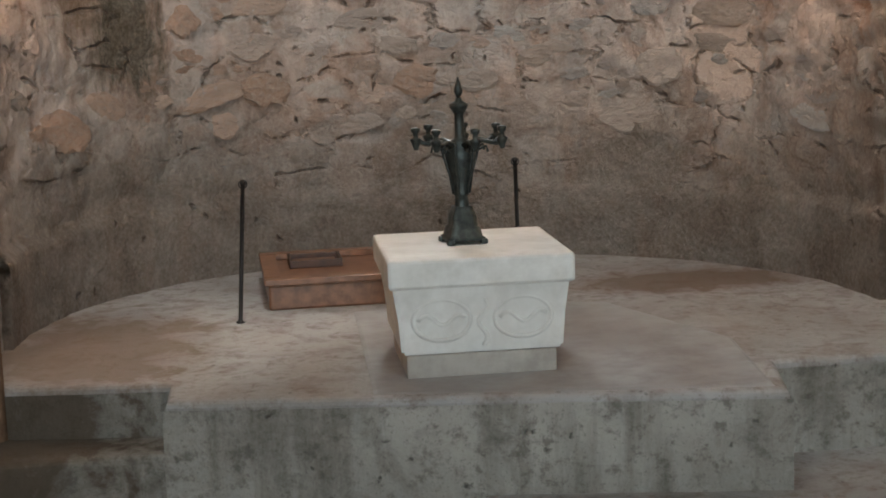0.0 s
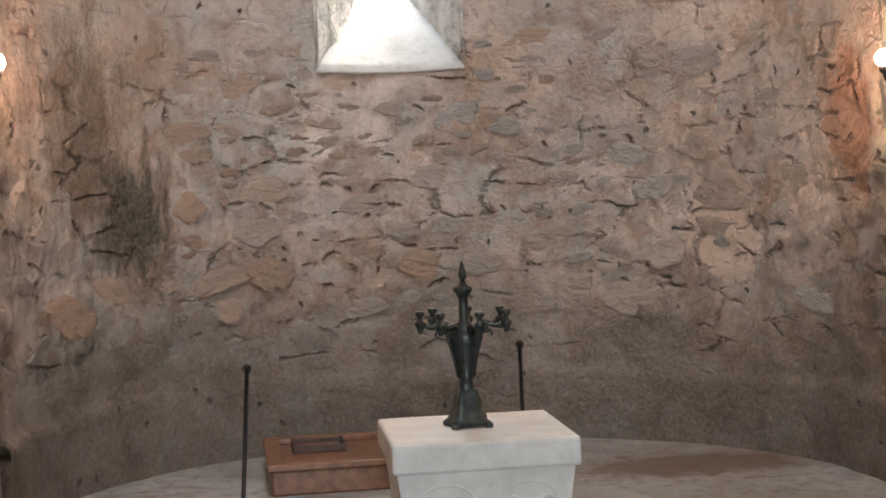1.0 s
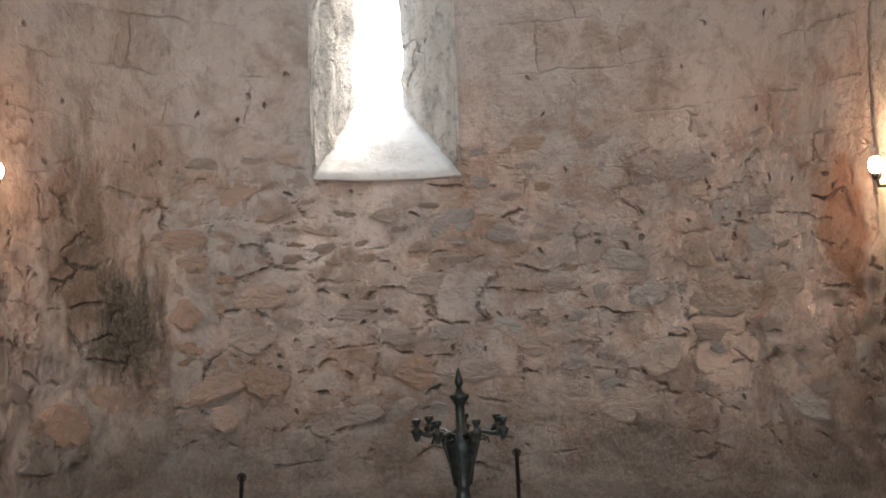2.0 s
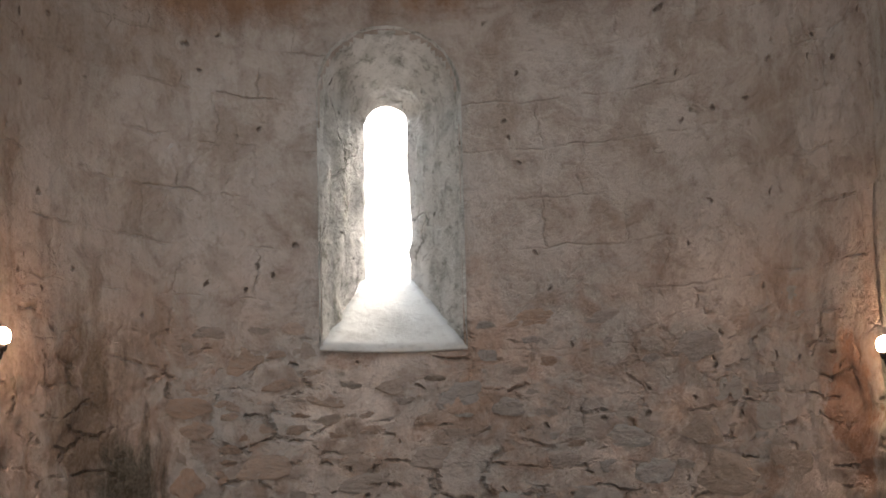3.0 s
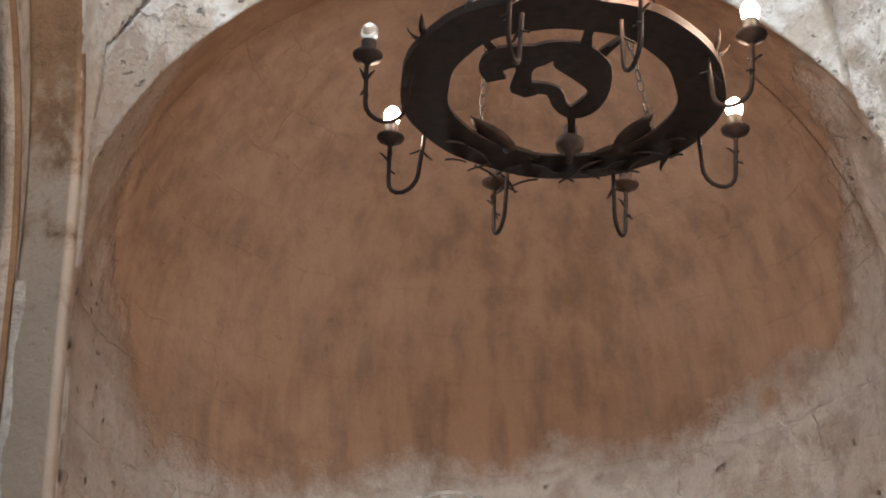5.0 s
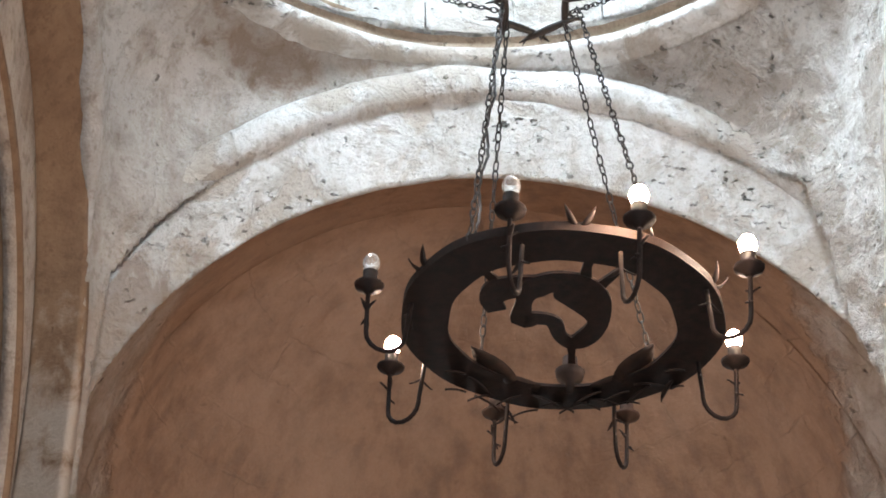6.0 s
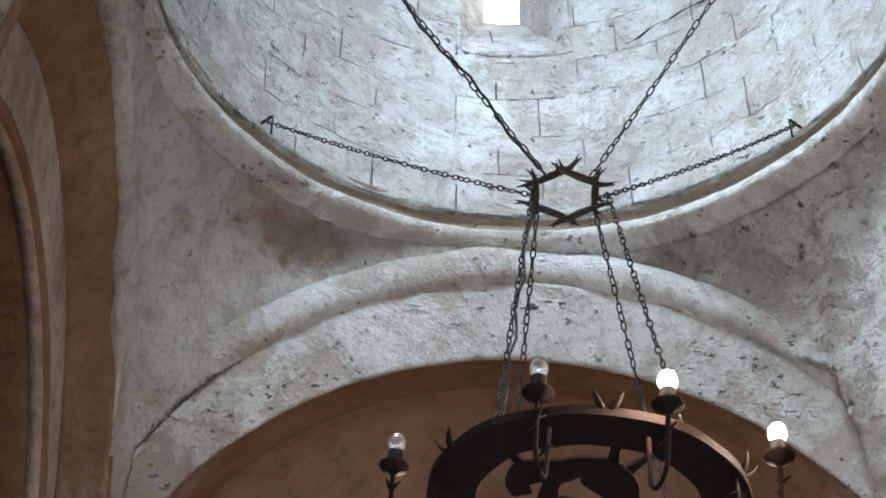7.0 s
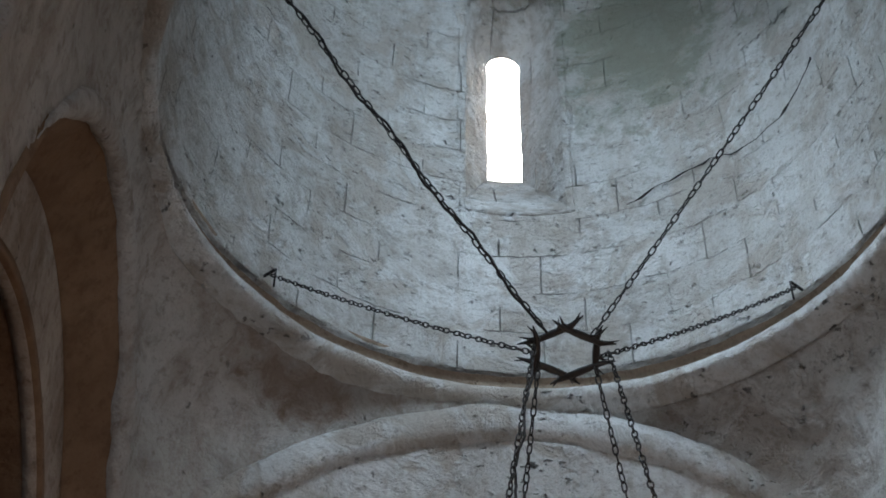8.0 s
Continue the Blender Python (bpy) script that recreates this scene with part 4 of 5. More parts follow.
for k in range(6):
    a = 2 * math.pi * k / 6
    bm = bmesh.new()
    tube(bm, [(r * math.cos(a), r * math.sin(a), z) for r, z in ((0.036, 0.215), (0.05, 0.3), (0.075, 0.38), (0.085, 0.43))], 0.006, 6)
    part("rib", bm, BRONZE, stem)
bm = bmesh.new()
lathe(bm, [(0.008, 0.628), (0.017, 0.645), (0.019, 0.66), (0.012, 0.685), (0.003, 0.715)], Matrix(), 12)
part("finial", bm, BRONZE, cand)
bm = bmesh.new()
tube(bm, [(0, 0, 0), (0.05, 0, -0.012), (0.10, 0, 0.004), (0.15, 0, -0.006), (0.18, 0, 0.012)], 0.011, 8, [1.2, 1, 0.9, 0.9, 1])
tube(bm, [(0.04, 0, -0.01), (0.08, 0, -0.035), (0.12, 0, -0.02), (0.125, 0, -0.045)], 0.006, 6)
lathe(bm, [(0.010, -0.03), (0.016, -0.01), (0.022, 0.004), (0.026, 0.016), (0.012, 0.024), (0.011, 0.04), (0.020, 0.05), (0.021, 0.062), (0.014, 0.066)], pose(0.19, 0, 0.0), 12)
arm_mesh = bpy.data.meshes.new("arm")
bm.to_mesh(arm_mesh)
bm.free()
arm_mesh.materials.append(BRONZE)
arm_mesh.polygons.foreach_set("use_smooth", [True] * len(arm_mesh.polygons))
for k in range(7):
    o = new("arm", arm_mesh)
    o.parent, o.matrix_basis = cand, pose(0, 0, 0.44, 0, 0, 18 + 360 / 7 * k)


def post(x, y, lean):
    p = empty("barrier_post", pose(x, y, PLAT, lean[0], lean[1], 0), "thin black iron barrier post standing on the bema floor", "post", "barrier posts")
    b = bmesh.new()
    lathe(b, [(0.022, 0), (0.022, 0.006), (0.015, 0.012), (0.011, 0.014), (0.011, 0.69), (0.014, 0.692), (0.014, 0.712), (0.008, 0.718)], Matrix(), 12)
    part("rod", b, BLACK_IRON, p)
    b = bmesh.new()
    tube(b, [(0.02 * math.cos(a), 0.02 * math.sin(a) * 0.2, 0.695 + 0.02 * math.sin(a)) for a in [2 * math.pi * k / 12 for k in range(12)]], 0.004, 6, close=True)
    part("ring", b, BLACK_IRON, p)


post(-0.96, 7.47, (0, 4.0))
post(0.53, 7.95, (0, -0.6))

cover = empty("wooden_cover", pose(-0.36, 8.2, PLAT, 0, 0, 2), "low red-brown wooden case with a framed top on the bema floor", "case")
bm = bmesh.new()
box(bm, -0.47, 0.45, -0.45, 0.45, 0, 0.13, 0.012)
part("case", bm, WOOD, cover, smooth=False)
for x0, x1, y0, y1 in ((-0.49, 0.47, -0.47, -0.38), (-0.49, 0.47, 0.38, 0.47), (-0.49, -0.40, -0.378, 0.378), (0.38, 0.47, -0.378, 0.378)):
    bm = bmesh.new()
    box(bm, x0, x1, y0, y1, 0.131, 0.165, 0.006)
    part("rail", bm, WOOD, cover, smooth=False)
bm = bmesh.new()
box(bm, -0.33, -0.05, 0.04, 0.05, 0.132, 0.175, 0.003)
box(bm, -0.33, -0.05, 0.29, 0.30, 0.132, 0.175, 0.003)
box(bm, -0.335, -0.32, 0.035, 0.305, 0.132, 0.178, 0.003)
box(bm, -0.06, -0.045, 0.035, 0.305, 0.132, 0.178, 0.003)
part("small_frame", bm, WOOD_DARK, cover, "small dark open frame", smooth=False)
bm = bmesh.new()
box(bm, -0.31, -0.07, 0.06, 0.28, 0.1315, 0.15, 0.004)
part("inset_panel", bm, WOOD, cover, smooth=False)

# ---- wall lamps ----


def wall_lamp(x, y, z, turn):
    p = empty("wall_lamp", pose(x, y, z, 0, 0, turn), "small lit wall lamp with bare warm bulb on the apse", "wall lamp", "wall lamps")
    b = bmesh.new()
    lathe(b, [(0.05, 0), (0.05, 0.012), (0.02, 0.02)], pose(0, 0.1, -0.07, 90), 16)
    part("backplate", b, BLACK_IRON, p)
    b = bmesh.new()
    tube(b, [(0, 0.09, -0.07), (0, 0.05, -0.10), (0, 0.01, -0.10), (0, 0, -0.06)], 0.009, 8)
    lathe(b, [(0.014, -0.07), (0.022, -0.055), (0.022, -0.03)], Matrix(), 12)
    part("bracket", b, BLACK_IRON, p)
    b = bmesh.new()
    bmesh.ops.create_uvsphere(b, u_segments=16, v_segments=10, radius=0.036, matrix=Matrix.Diagonal((1, 1, 1.15, 1)))
    part("bulb", b, WALL_BULB, p, "glowing warm bulb")


wall_lamp(-1.96, 7.04, 2.675, 90)
wall_lamp(2.13, 6.87, 2.56, -90)

# ---- chandelier, its crown and chains ----
HANG = Vector((0.055, 4.53, 4.82))
chand = empty("chandelier", pose(*HANG, -2.0, 4.5, -10), "dark wrought iron ring chandelier with eight bulbs hung on chains", "chandelier")
bm = bmesh.new()
R0, R1 = 0.405, 0.575
n = 96
cols = []
for k in range(n):
    a = 2 * math.pi * k / n
    wob = 0.004 * math.sin(5 * a) + 0.003 * math.sin(11 * a)
    c, s = math.cos(a), math.sin(a)
    cols.append([bm.verts.new((r * c, r * s, z)) for r, z in ((R0 + wob, 0), (R1 + wob, 0), (R1 + wob, 0.036), (R1 - 0.012 + wob, 0.036), (R1 - 0.014 + wob, 0.012), (R0 + wob, 0.012))])
for k in range(n):
    a, b = cols[k], cols[(k + 1) % n]
    for j in range(6):
        bm.faces.new((a[j], a[(j + 1) % 6], b[(j + 1) % 6], b[j]))
bmesh.ops.recalc_face_normals(bm, faces=bm.faces)
part("ring_band", bm, IRON, chand, smooth=False)


def leaf(bm, root, way, up, length, width, curl=0.55):
    """A curled forged leaf with thickness."""
    root, way, up = Vector(root), Vector(way).normalized(), Vector(up).normalized()
    side = way.cross(up)
    rows = []
    for i in range(7):
        t = i / 6
        c = root + way * length * t + up * length * (curl * t * t)
        w = width * math.sin(math.pi * min(0.15 + 0.85 * t, 1)) ** 0.8 * 0.5 + 0.001
        rows.append([bm.verts.new(c + side * w), bm.verts.new(c + up * 0.006), bm.verts.new(c - side * w), bm.verts.new(c - up * 0.003)])
    for a, b in zip(rows, rows[1:]):
        for k in range(4):
            bm.faces.new((a[k], a[(k + 1) % 4], b[(k + 1) % 4], b[k]))
    bm.faces.new(rows[0][::-1])
    bm.faces.new(rows[-1])


LIT = (0, 3, 6, 7)
for k in range(8):
    m = pose(0, 0, 0, 0, 0, (26, 72, 113, 153, 197, 259, 293, 336)[k]) @ pose((-0.04, 0, 0, 0.003, -0.04, -0.025, -0.04, -0.035)[k], 0, (0, 0, 0, 0, 0, -0.06, -0.06, 0)[k])
    bm = bmesh.new()
    pts = [(0.585, 0, 0.02), (0.592, 0, -0.06), (0.60, 0, -0.13)]
    for j in range(9):
        b = math.pi * (1 + j / 8)
        pts.append((0.668 + 0.068 * math.cos(b), 0, -0.145 + 0.068 * math.sin(b)))
    pts += [(0.738, 0, -0.10), (0.742, 0, -0.02), (0.742, 0, 0.03)]
    tube(bm, pts, 0.0085, 8)
    for s in (1, -1):
        leaf(bm, (0.742, 0, -0.06), (0.35 * s, 0.3, 0.7), (0.5 * s, 0.4, -0.2), 0.045, 0.016, 0.2)
        leaf(bm, (0.740, 0, -0.09), (0.3 * s, -0.5, -0.5), (0, 0, 1), 0.036, 0.015, 0.15)
        leaf(bm, (0.595, 0, -0.05), (0.3 * s, 0.5 * s, -0.6), (0.4 * s, 0.5 * s, 0.2), 0.05, 0.016, 0.2)
    bm.transform(m @ pose(-0.005, 0, 0))
    arm = part("arm", bm, IRON, chand)
    bm = bmesh.new()
    lathe(bm, [(0.012, 0.03), (0.022, 0.045), (0.05, 0.058), (0.054, 0.068), (0.03, 0.076), (0.026, 0.085), (0.027, 0.125)], m @ pose(0.737, 0, -0.02), 14)
    part("cup", bm, IRON, arm)
    bm = bmesh.new()
    bmesh.ops.create_uvsphere(bm, u_segments=16, v_segments=12, radius=0.031, matrix=m @ pose(0.737, 0, 0.142) @ Matrix.Diagonal((1, 1, 1.25, 1)))
    part("bulb", bm, BULB_ON if k in LIT else BULB_OFF, arm, "glowing bulb" if k in LIT else "clear unlit bulb")

for k in range(6):
    a = radians((216, 278, 338, 30, 95, 150)[k])
    bm = bmesh.new()
    c, s = math.cos(a), math.sin(a)
    for d in (-0.7, 0.7):
        leaf(bm, (0.562 * c - 0.012 * s * d, 0.562 * s + 0.012 * c * d, 0.024), (c * 0.9 - s * d, s * 0.9 + c * d, 0.1), (-c * 0.3, -s * 0.3, 1), 0.07, 0.024, 0.75)
    part("leaf", bm, IRON, chand)
# forged sprays of leaves along the east side of the ring
spray = random.Random(12)
for k in range(22):
    a = radians(38 + 104 * k / 21 + spray.uniform(-2, 2))
    c, s = math.cos(a), math.sin(a)
    d = (1 if k % 2 else -1) * spray.uniform(0.7, 1.1)
    o = spray.uniform(-0.5, 0.6)
    r = spray.uniform(0.45, 0.585)
    bm = bmesh.new()
    leaf(bm, (r * c, r * s, -0.004), (c * o - s * d, s * o + c * d, -0.1), (c * 0.3, s * 0.3, -0.6), spray.uniform(0.08, 0.12), spray.uniform(0.026, 0.04), 0.25)
    part("leaf", bm, IRON, chand)


def plate(bm, pts, half, z, thick=0.012):
    """A flat forged strip that follows pts (x, y, width factor)."""
    rows = []
    for i, (x, y, w) in enumerate(pts):
        x0, y0, _ = pts[max(i - 1, 0)]
        x1, y1, _ = pts[min(i + 1, len(pts) - 1)]
        d = Vector((x1 - x0, y1 - y0, 0)).normalized()
        sd = Vector((-d.y, d.x, 0)) * half * w
        p = Vector((x, y, z))
        rows.append([bm.verts.new(q) for q in (p + sd, p - sd, p - sd + Vector((0, 0, thick)), p + sd + Vector((0, 0, thick)))])
    for a, b in zip(rows, rows[1:]):
        for k in range(4):
            bm.faces.new((a[k], a[(k + 1) % 4], b[(k + 1) % 4], b[k]))
    bm.faces.new(rows[0][::-1])
    bm.faces.new(rows[-1])


# the forged scroll: a closed loop of flat bar with a curled tail, each place with its half width
LOOP = [(-0.124, -0.158, 0.029), (-0.097, -0.226, 0.053), (-0.018, -0.273, 0.056), (0.048, -0.236, 0.087), (0.103, -0.152, 0.078), (0.131, -0.03, 0.039), (0.089, 0.068, 0.043), (0.038, 0.109, 0.037), (-0.007, 0.062, 0.027), (-0.027, -0.029, 0.031), (-0.086, -0.053, 0.036), (-0.136, -0.045, 0.044)]
TAIL = [(-0.067, -0.246, 0.06), (-0.144, -0.245, 0.06), (-0.203, -0.225, 0.062), (-0.237, -0.167, 0.043), (-0.222, -0.101, 0.035)]
for pts in (LOOP + LOOP[:1], TAIL):
    bm = bmesh.new()
    fine = []
    for i in range(len(pts) - 1):
        p = [Vector(pts[j % (len(pts) - 1)] if pts is not TAIL else pts[min(max(j, 0), len(pts) - 1)]) for j in (i - 1, i, i + 1, i + 2)]
        for j in range(4):
            t = j / 4
            fine.append(0.5 * (2 * p[1] + (p[2] - p[0]) * t + (2 * p[0] - 5 * p[1] + 4 * p[2] - p[3]) * t * t + (3 * p[1] - p[0] - 3 * p[2] + p[3]) * t ** 3))
    fine.append(Vector(pts[-1]))
    plate(bm, [(q.x, q.y, q.z) for q in fine], 1.0, 0.002 if pts is TAIL else 0.0)
    bmesh.ops.recalc_face_normals(bm, faces=bm.faces)
    part("scroll", bm, IRON, chand, "flat forged scroll inside the ring", smooth=False)
STRAPS = [((0.09, -0.28, 0.9), (0.10, -0.36, 0.6), (0.12, -0.44, 0.8)), ((0.14, -0.24, 0.8), (0.20, -0.32, 0.5), (0.25, -0.37, 0.8)),
          ((-0.2, -0.24, 0.8), (-0.24, -0.32, 0.6), (-0.27, -0.36, 0.8)), ((0.03, 0.08, 0.8), (0.03, 0.2, 0.5), (0.02, 0.45, 0.7))]
for i, pts in enumerate(STRAPS):
    bm = bmesh.new()
    plate(bm, list(pts), 0.026, 0.003 + 0.002 * i)
    bmesh.ops.recalc_face_normals(bm, faces=bm.faces)
    part("strap", bm, IRON, chand, smooth=False)
bm = bmesh.new()
lathe(bm, [(0.012, -0.06), (0.016, -0.02), (0.05, 0.0), (0.056, 0.03), (0.03, 0.05), (0.028, 0.09)], pose(0.02, 0.30, -0.03), 16)
part("centre_cup", bm, IRON, chand)
for x, y, dx, dy in ((-0.20, 0.37, -0.55, -0.83), (0.20, 0.37, 0.5, -0.86), (-0.10, 0.42, -0.95, -0.3), (0.10, 0.42, 0.95, -0.35)):
    bm = bmesh.new()
    leaf(bm, (x, y, 0.0), (dx, dy, 0.05), (0, 0, 1), 0.25, 0.105, 0.05)
    part("leaf", bm, IRON, chand)

STAR = Vector((0.05, 4.53, 6.35))
crown = empty("thorn_ring", pose(*STAR, 0, 0, 24), "small thorny iron hexagon joining the chandelier chains", "iron ring")
for k in range(6):
    bm = bmesh.new()
    a = radians(60 * k + 30)
    c, s = math.cos(a), math.sin(a)
    mid = Vector((0.124 * c, 0.124 * s, 0.012 * (k % 2)))
    al, o = Vector((-s, c, 0)), Vector((c, s, 0))
    rise = Vector((0, 0, 1))
    tube(bm, [mid - al * 0.155 + o * 0.018, mid - al * 0.09, mid, mid + al * 0.09, mid + al * 0.155 + o * 0.018 + rise * 0.012], 0.0155, 8, [0.15, 0.8, 1.1, 0.85, 0.15])
    for e, r in ((-1, 0.05), (1, 0.07)):
        tip = mid + al * r * e
        tube(bm, [tip, tip + al * 0.05 * e + o * 0.012 + rise * 0.008, tip + al * 0.085 * e + o * 0.042 + rise * 0.012], 0.009, 6, [1, 0.75, 0.12])
    tube(bm, [mid + al * 0.02, mid + al * 0.05 + o * 0.03, mid + al * 0.06 + o * 0.06 + rise * 0.01], 0.008, 6, [1, 0.7, 0.1])
    part("bar", bm, BLACK_IRON, crown)


WEST_A, WEST_B = (-1.63, 3.51, 8.06), (1.41, 3.21, 8.06)


def chain(a, b, sag, label, pitch=0.043, rod=0.0037, wide=0.0105):
    """Links along a hanging line from a to b."""
    a, b = Vector(a), Vector(b)
    n = max(int((b - a).length / pitch), 4)
    pts = []
    for i in range(n + 1):
        t = i / n
        pts.append(a.lerp(b, t) - Vector((0, 0, sag * 4 * t * (1 - t))))
    bm = bmesh.new()
    for i in range(n):
        p, q = pts[i], pts[i + 1]
        d = (q - p).normalized()
        u = d.orthogonal().normalized()
        v = d.cross(u)
        if i % 2:
            u, v = v, u
        ang = 0.5 * math.sin(i * 1.7)
        u = (u * math.cos(ang) + v * math.sin(ang)).normalized()
        c = (p + q) / 2
        L = (q - p).length * 0.5 + rod * 1.2
        loop = []
        for j in range(10):
            t = 2 * math.pi * j / 10
            loop.append(c + d * (L * math.cos(t) * (1.0 if abs(math.cos(t)) > 0.5 else 1.3)) + u * wide * math.sin(t))
        tube(bm, loop, rod, 5, close=True)
    ob = obj("chain", bm, BLACK_IRON)
    return tagged(ob, label, "chain", "chandelier chains")


SWING = chand.matrix_world.to_3x3()
for dx, dy, ex, ey in ((-0.14, -0.05, -0.286, -0.499), (-0.11, 0.05, -0.316, 0.301), (0.13, 0.06, 0.324, 0.271), (0.17, -0.04, 0.315, -0.528)):
    chain(STAR + Vector((dx, dy, -0.01)), HANG + SWING @ Vector((ex, ey, 0.012)), 0.0, "thin iron chain carrying the chandelier ring")
for dx, dy, end in ((-0.13, 0.02, (-1.36, 5.84, 8.06)), (0.13, 0.02, (1.55, 5.62, 8.03)), (-0.09, -0.10, WEST_A), (0.09, -0.10, WEST_B)):
    chain(STAR + Vector((dx, dy, 0.01)), end, 0.03, "long iron chain running up to the drum wall")
for x, y, z in ((-1.36, 5.84, 8.06), (1.55, 5.62, 8.03), WEST_A, WEST_B):
    d = Vector((x - CX, y - CY, 0)).normalized()
    bm = bmesh.new()
    p = Vector((x, y, z))
    tube(bm, [p + d * 0.08, p, p - d * 0.05 + Vector((0, 0, 0.0))], 0.009, 6)
    tube(bm, [p - d * 0.06, p - d * 0.06 - Vector((0, 0, 0.14))], 0.006, 6)
    tagged(obj("wall_hook", bm, BLACK_IRON), "iron hook in the drum wall holding a chain", "hook", "chain hooks")

bm = bmesh.new()
# hexagonal wire netting in the east slit of the drum
for i in range(-4, 5):
    for j in range(41):
        x, z = i * 0.0433 + (0.02165 if j % 2 else 0), 10.34 + j * 0.0375
        if abs(x) > 0.15:
            continue
        o = Vector((CX + 0.105, CY + 2.40, 0))
        hub = o + Vector((x, 0, z))
        for dx, dz in ((0, 0.025), (0.02165, -0.0125), (-0.02165, -0.0125)):
            tube(bm, [hub, hub + Vector((dx, 0, dz))], 0.0011, 4)
tagged(obj("wire_netting", bm, BLACK_IRON), "thin hexagonal wire netting across the drum window", "netting")


def cable(a, b, swing):
    a, b = Vector(a), Vector(b)
    n = 60
    d = (b - a).normalized()
    u = d.orthogonal().normalized()
    v = d.cross(u)
    bm = bmesh.new()
    pts = []
    for i in range(n + 1):
        t = i / n
        w = swing * (0.4 + 0.6 * math.sin(2.3 * i) ** 2) * math.sin(math.pi * t) ** 0.3
        ang = t * 26
        pts.append(a.lerp(b, t) + u * (w * math.cos(ang)) + v * (w * math.sin(ang)) - Vector((0, 0, 0.03 * 4 * t * (1 - t))))
    tube(bm, pts, 0.006, 6)
    tagged(obj("electric_cable", bm, BLACK_IRON), "black electric cable wound along a chandelier chain", "cable", "chandelier cables")


cable(STAR + Vector((-0.09, -0.10, 0.01)), WEST_A, 0.022)
cable(STAR + Vector((-0.14, -0.05, -0.01)), HANG + SWING @ Vector((-0.276, -0.46, 0.012)), 0.012)

# a dark crack line across the drum wall, built as a thin broken tube
bm = bmesh.new()
pts = []
for i in range(31):
    t = i / 30
    a = radians(25 + 44 * t)
    z = 9.38 + 0.12 * math.sin(5 * t) + (0.0 if t < 0.55 else 1.1 * (t - 0.55) ** 1.3)
    w = 0.05 * noise.noise(Vector((t * 11, 2.0, 0))) + 0.02 * noise.noise(Vector((t * 40, 5.0, 0)))
    pts.append((CX + (DRUM_R - 0.02) * math.sin(a), CY + (DRUM_R - 0.02) * math.cos(a), z + w))
tube(bm, pts, 0.010, 5, [0.25 + 1.6 * max(noise.noise(Vector((i * 0.61, 0, 4))), 0.0) for i in range(31)])
tagged(obj("crack_line", bm, BLACK_IRON), "dark broken crack line on the drum wall, built as a thin tube", "cord")

# ---- rubble stones in the apse wall, each a piece of its own ----


def stone_mesh(seed, mat):
    """A broken stone: a ball cut flat by a handful of planes, with chipped edges."""
    r = random.Random(seed * 7 + 1)
    b = bmesh.new()
    bmesh.ops.create_icosphere(b, subdivisions=3, radius=0.5)
    cuts = [(Vector((r.uniform(-0.3, 0.3), -1, r.uniform(-0.3, 0.3))).normalized(), r.uniform(0.17, 0.25))]
    sides = r.choice((4, 5, 5, 6))
    for k in range(sides):
        t = 2 * math.pi * (k + r.uniform(-0.3, 0.3)) / sides + r.choice((0.0, 0.5))
        cuts.append((Vector((math.cos(t), r.uniform(-0.35, 0.05), math.sin(t))).normalized(), r.uniform(0.33, 0.45)))
    for v in b.verts:
        d = v.co.normalized()
        reach = min([0.5] + [h / d.dot(n) for n, h in cuts if d.dot(n) > 0.05])
        g = 1 + 0.2 * noise.noise(d * 2.6 + Vector((seed * 3.1, 0, 0))) + 0.12 * noise.noise(d * 8 + Vector((0, seed * 2.3, 0)))
        v.co = d * reach * g * 1.12
    me = bpy.data.meshes.new("stone")
    b.to_mesh(me)
    b.free()
    me.materials.append(mat)
    return me


GREY_STONES = [stone_mesh(k, RUBBLE) for k in range(14)]
WARM_STONES = [stone_mesh(k + 14, WARM_RUBBLE) for k in range(14)]
rng = random.Random(5)


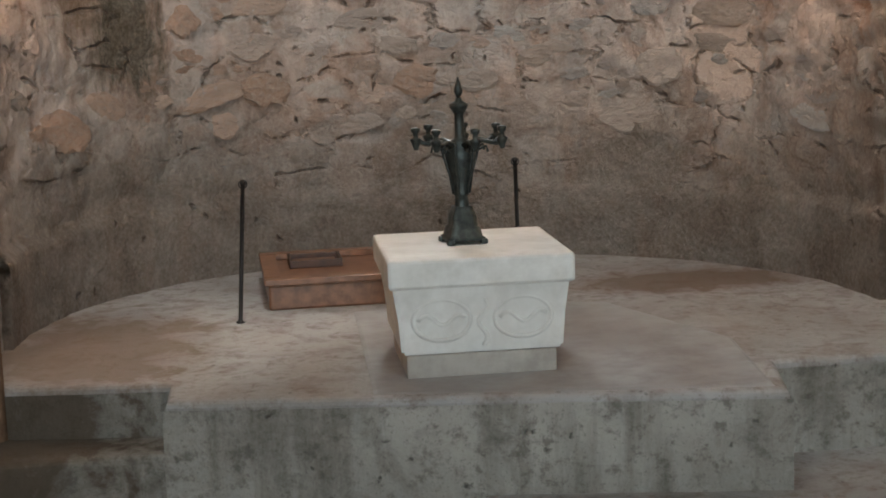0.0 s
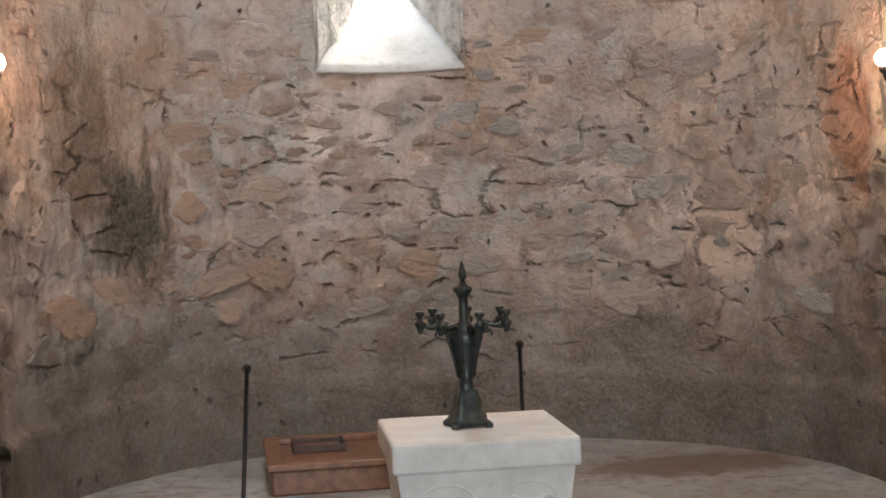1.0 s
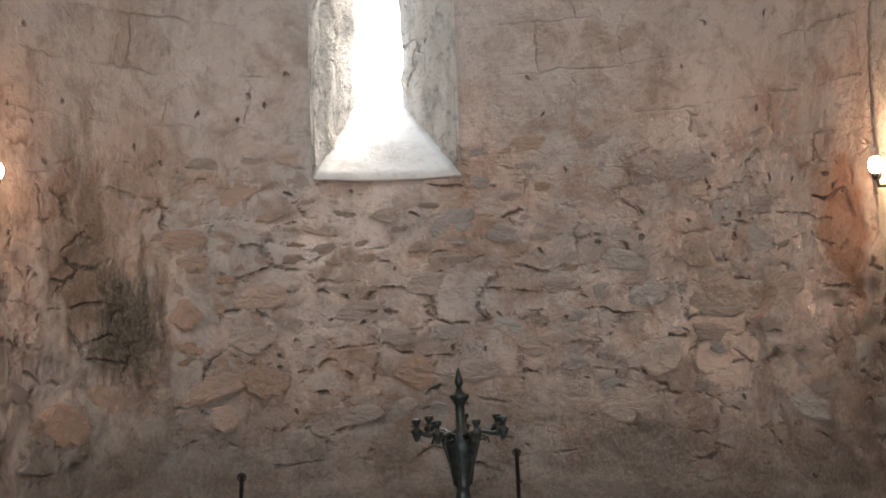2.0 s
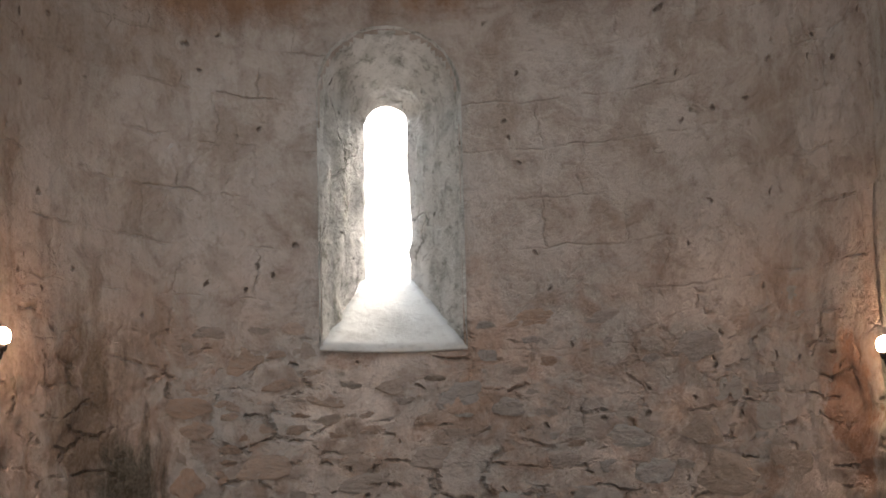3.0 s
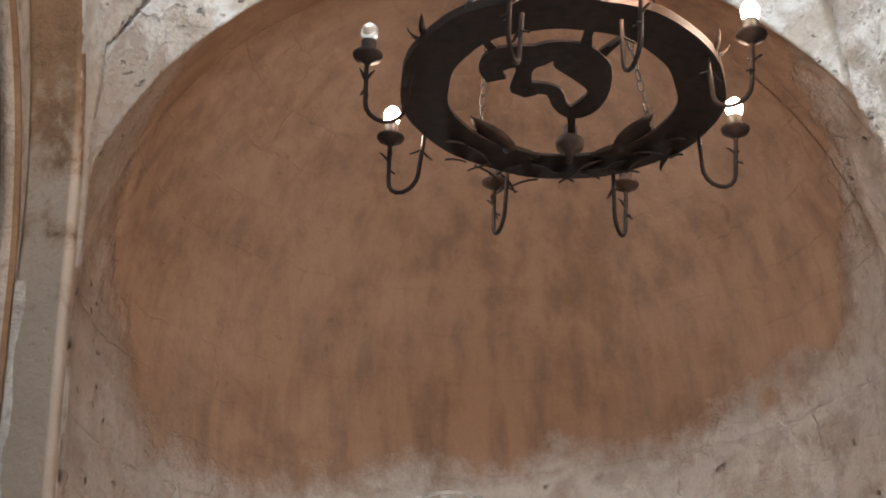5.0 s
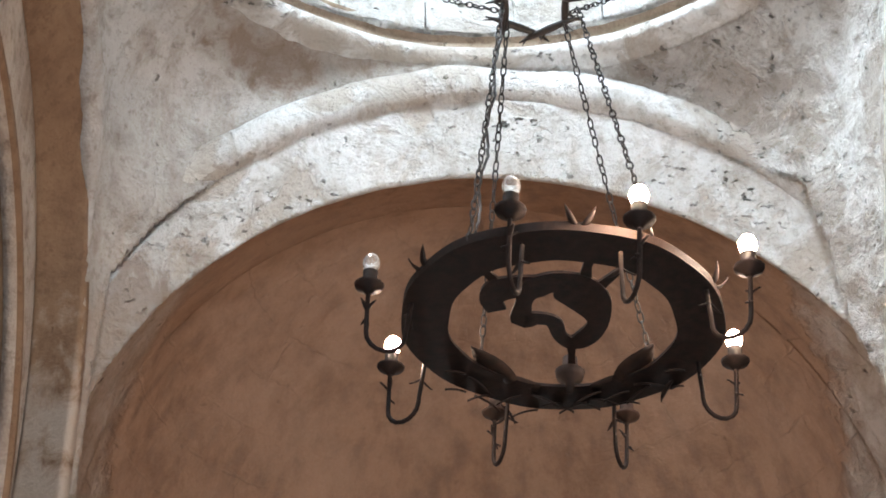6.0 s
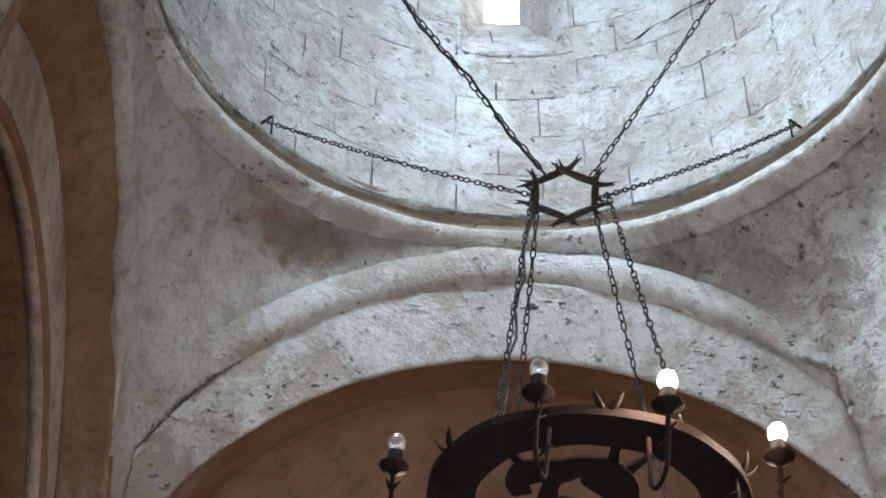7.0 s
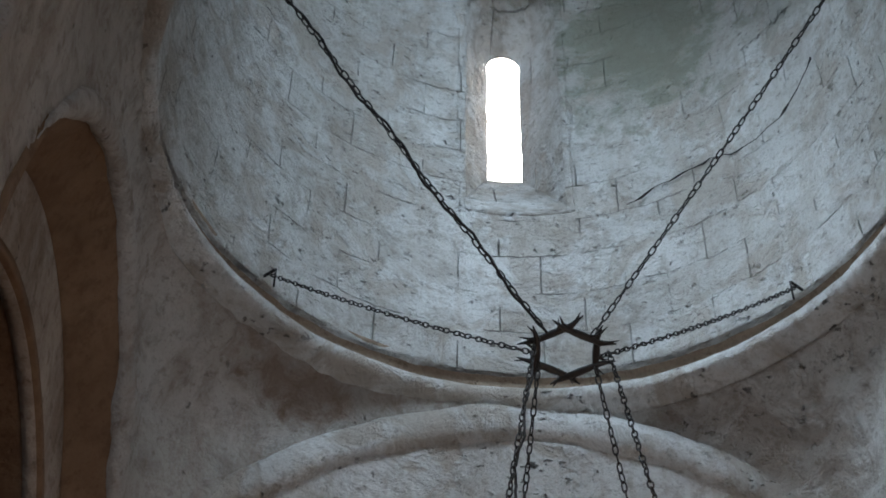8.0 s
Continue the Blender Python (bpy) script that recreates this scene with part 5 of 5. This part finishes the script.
def lay_stone(angle, z, w, h, proud, spin=0.0):
    a = radians(angle)
    c, s = math.cos(a), math.sin(a)
    p = Vector((AX + (AR + 0.01) * c, AY + (AR + 0.01) * s, z))
    p += Vector((-c, -s, 0)) * (rough_at(p, 0.024, 1.7) + apse_relief(p))
    o = new("stone", rng.choice(WARM_STONES if angle + rng.uniform(-25, 25) > 84 else GREY_STONES))
    turn = Matrix.Rotation(a - math.pi / 2, 4, "Z") @ Matrix.Rotation(radians(spin), 4, "Y")
    o.parent = apse
    o.matrix_basis = Matrix.Translation(p) @ turn @ Matrix.Diagonal((w, 2.4 * proud, h, 1))


# angle round the apse, height, width, tallness of the boldest stones
BOLD = [(41.6, 2.71, .38, .20), (49.5, 2.74, .18, .10), (54.5, 2.21, .31, .14), (41.6, 2.22, .27, .18), (37.3, 1.98, .40, .26),
        (50.3, 2.0, .27, .17), (65.1, 2.06, .24, .12), (48.8, 1.63, .34, .22), (91.8, 1.79, .26, .12), (114.3, 1.56, .30, .22),
        (63.2, 1.59, .21, .07), (68.3, 1.71, .38, .15), (39.1, 1.76, .30, .11), (88.8, 1.58, .28, .2), (63.9, 1.4, .28, .2),
        (98.4, 1.34, .31, .13), (127.9, 1.97, .2, .18), (121.5, 1.37, .2, .16)]
taken = []
for ang, z, w, h in BOLD:
    lay_stone(ang, z, w, h, 0.05, rng.uniform(-8, 8))
    taken.append((ang, z, w, h))
tries = 0
while len(taken) < 230 and tries < 6000:
    tries += 1
    ang, z = rng.uniform(12, 168), 1.14 + 1.81 * rng.random() ** 1.25
    if noise.noise(Vector((ang * 0.045, z * 1.4, 3.0))) < -0.16:
        continue
    if z < 1.42 and (ang > 104 or z < 1.25):
        continue
    w = rng.uniform(0.12, 0.44)
    h = w * rng.uniform(0.28, 0.6)
    if abs((ang - 92)) < 13 and z + h > 2.66 or ang > 128 and z > 1.65 or 22 < ang < 38 and 1.3 < z < 1.95 or ang < 22 and z > 1.7:
        continue
    if any(abs(ang - b[0]) * math.pi / 180 * AR < (w + b[2]) * 0.47 and abs(z - b[1]) < (h + b[3]) * 0.5 for b in taken):
        continue
    taken.append((ang, z, w, h))
    lay_stone(ang, z, w, h, rng.uniform(0.010, 0.034), rng.uniform(-12, 12))
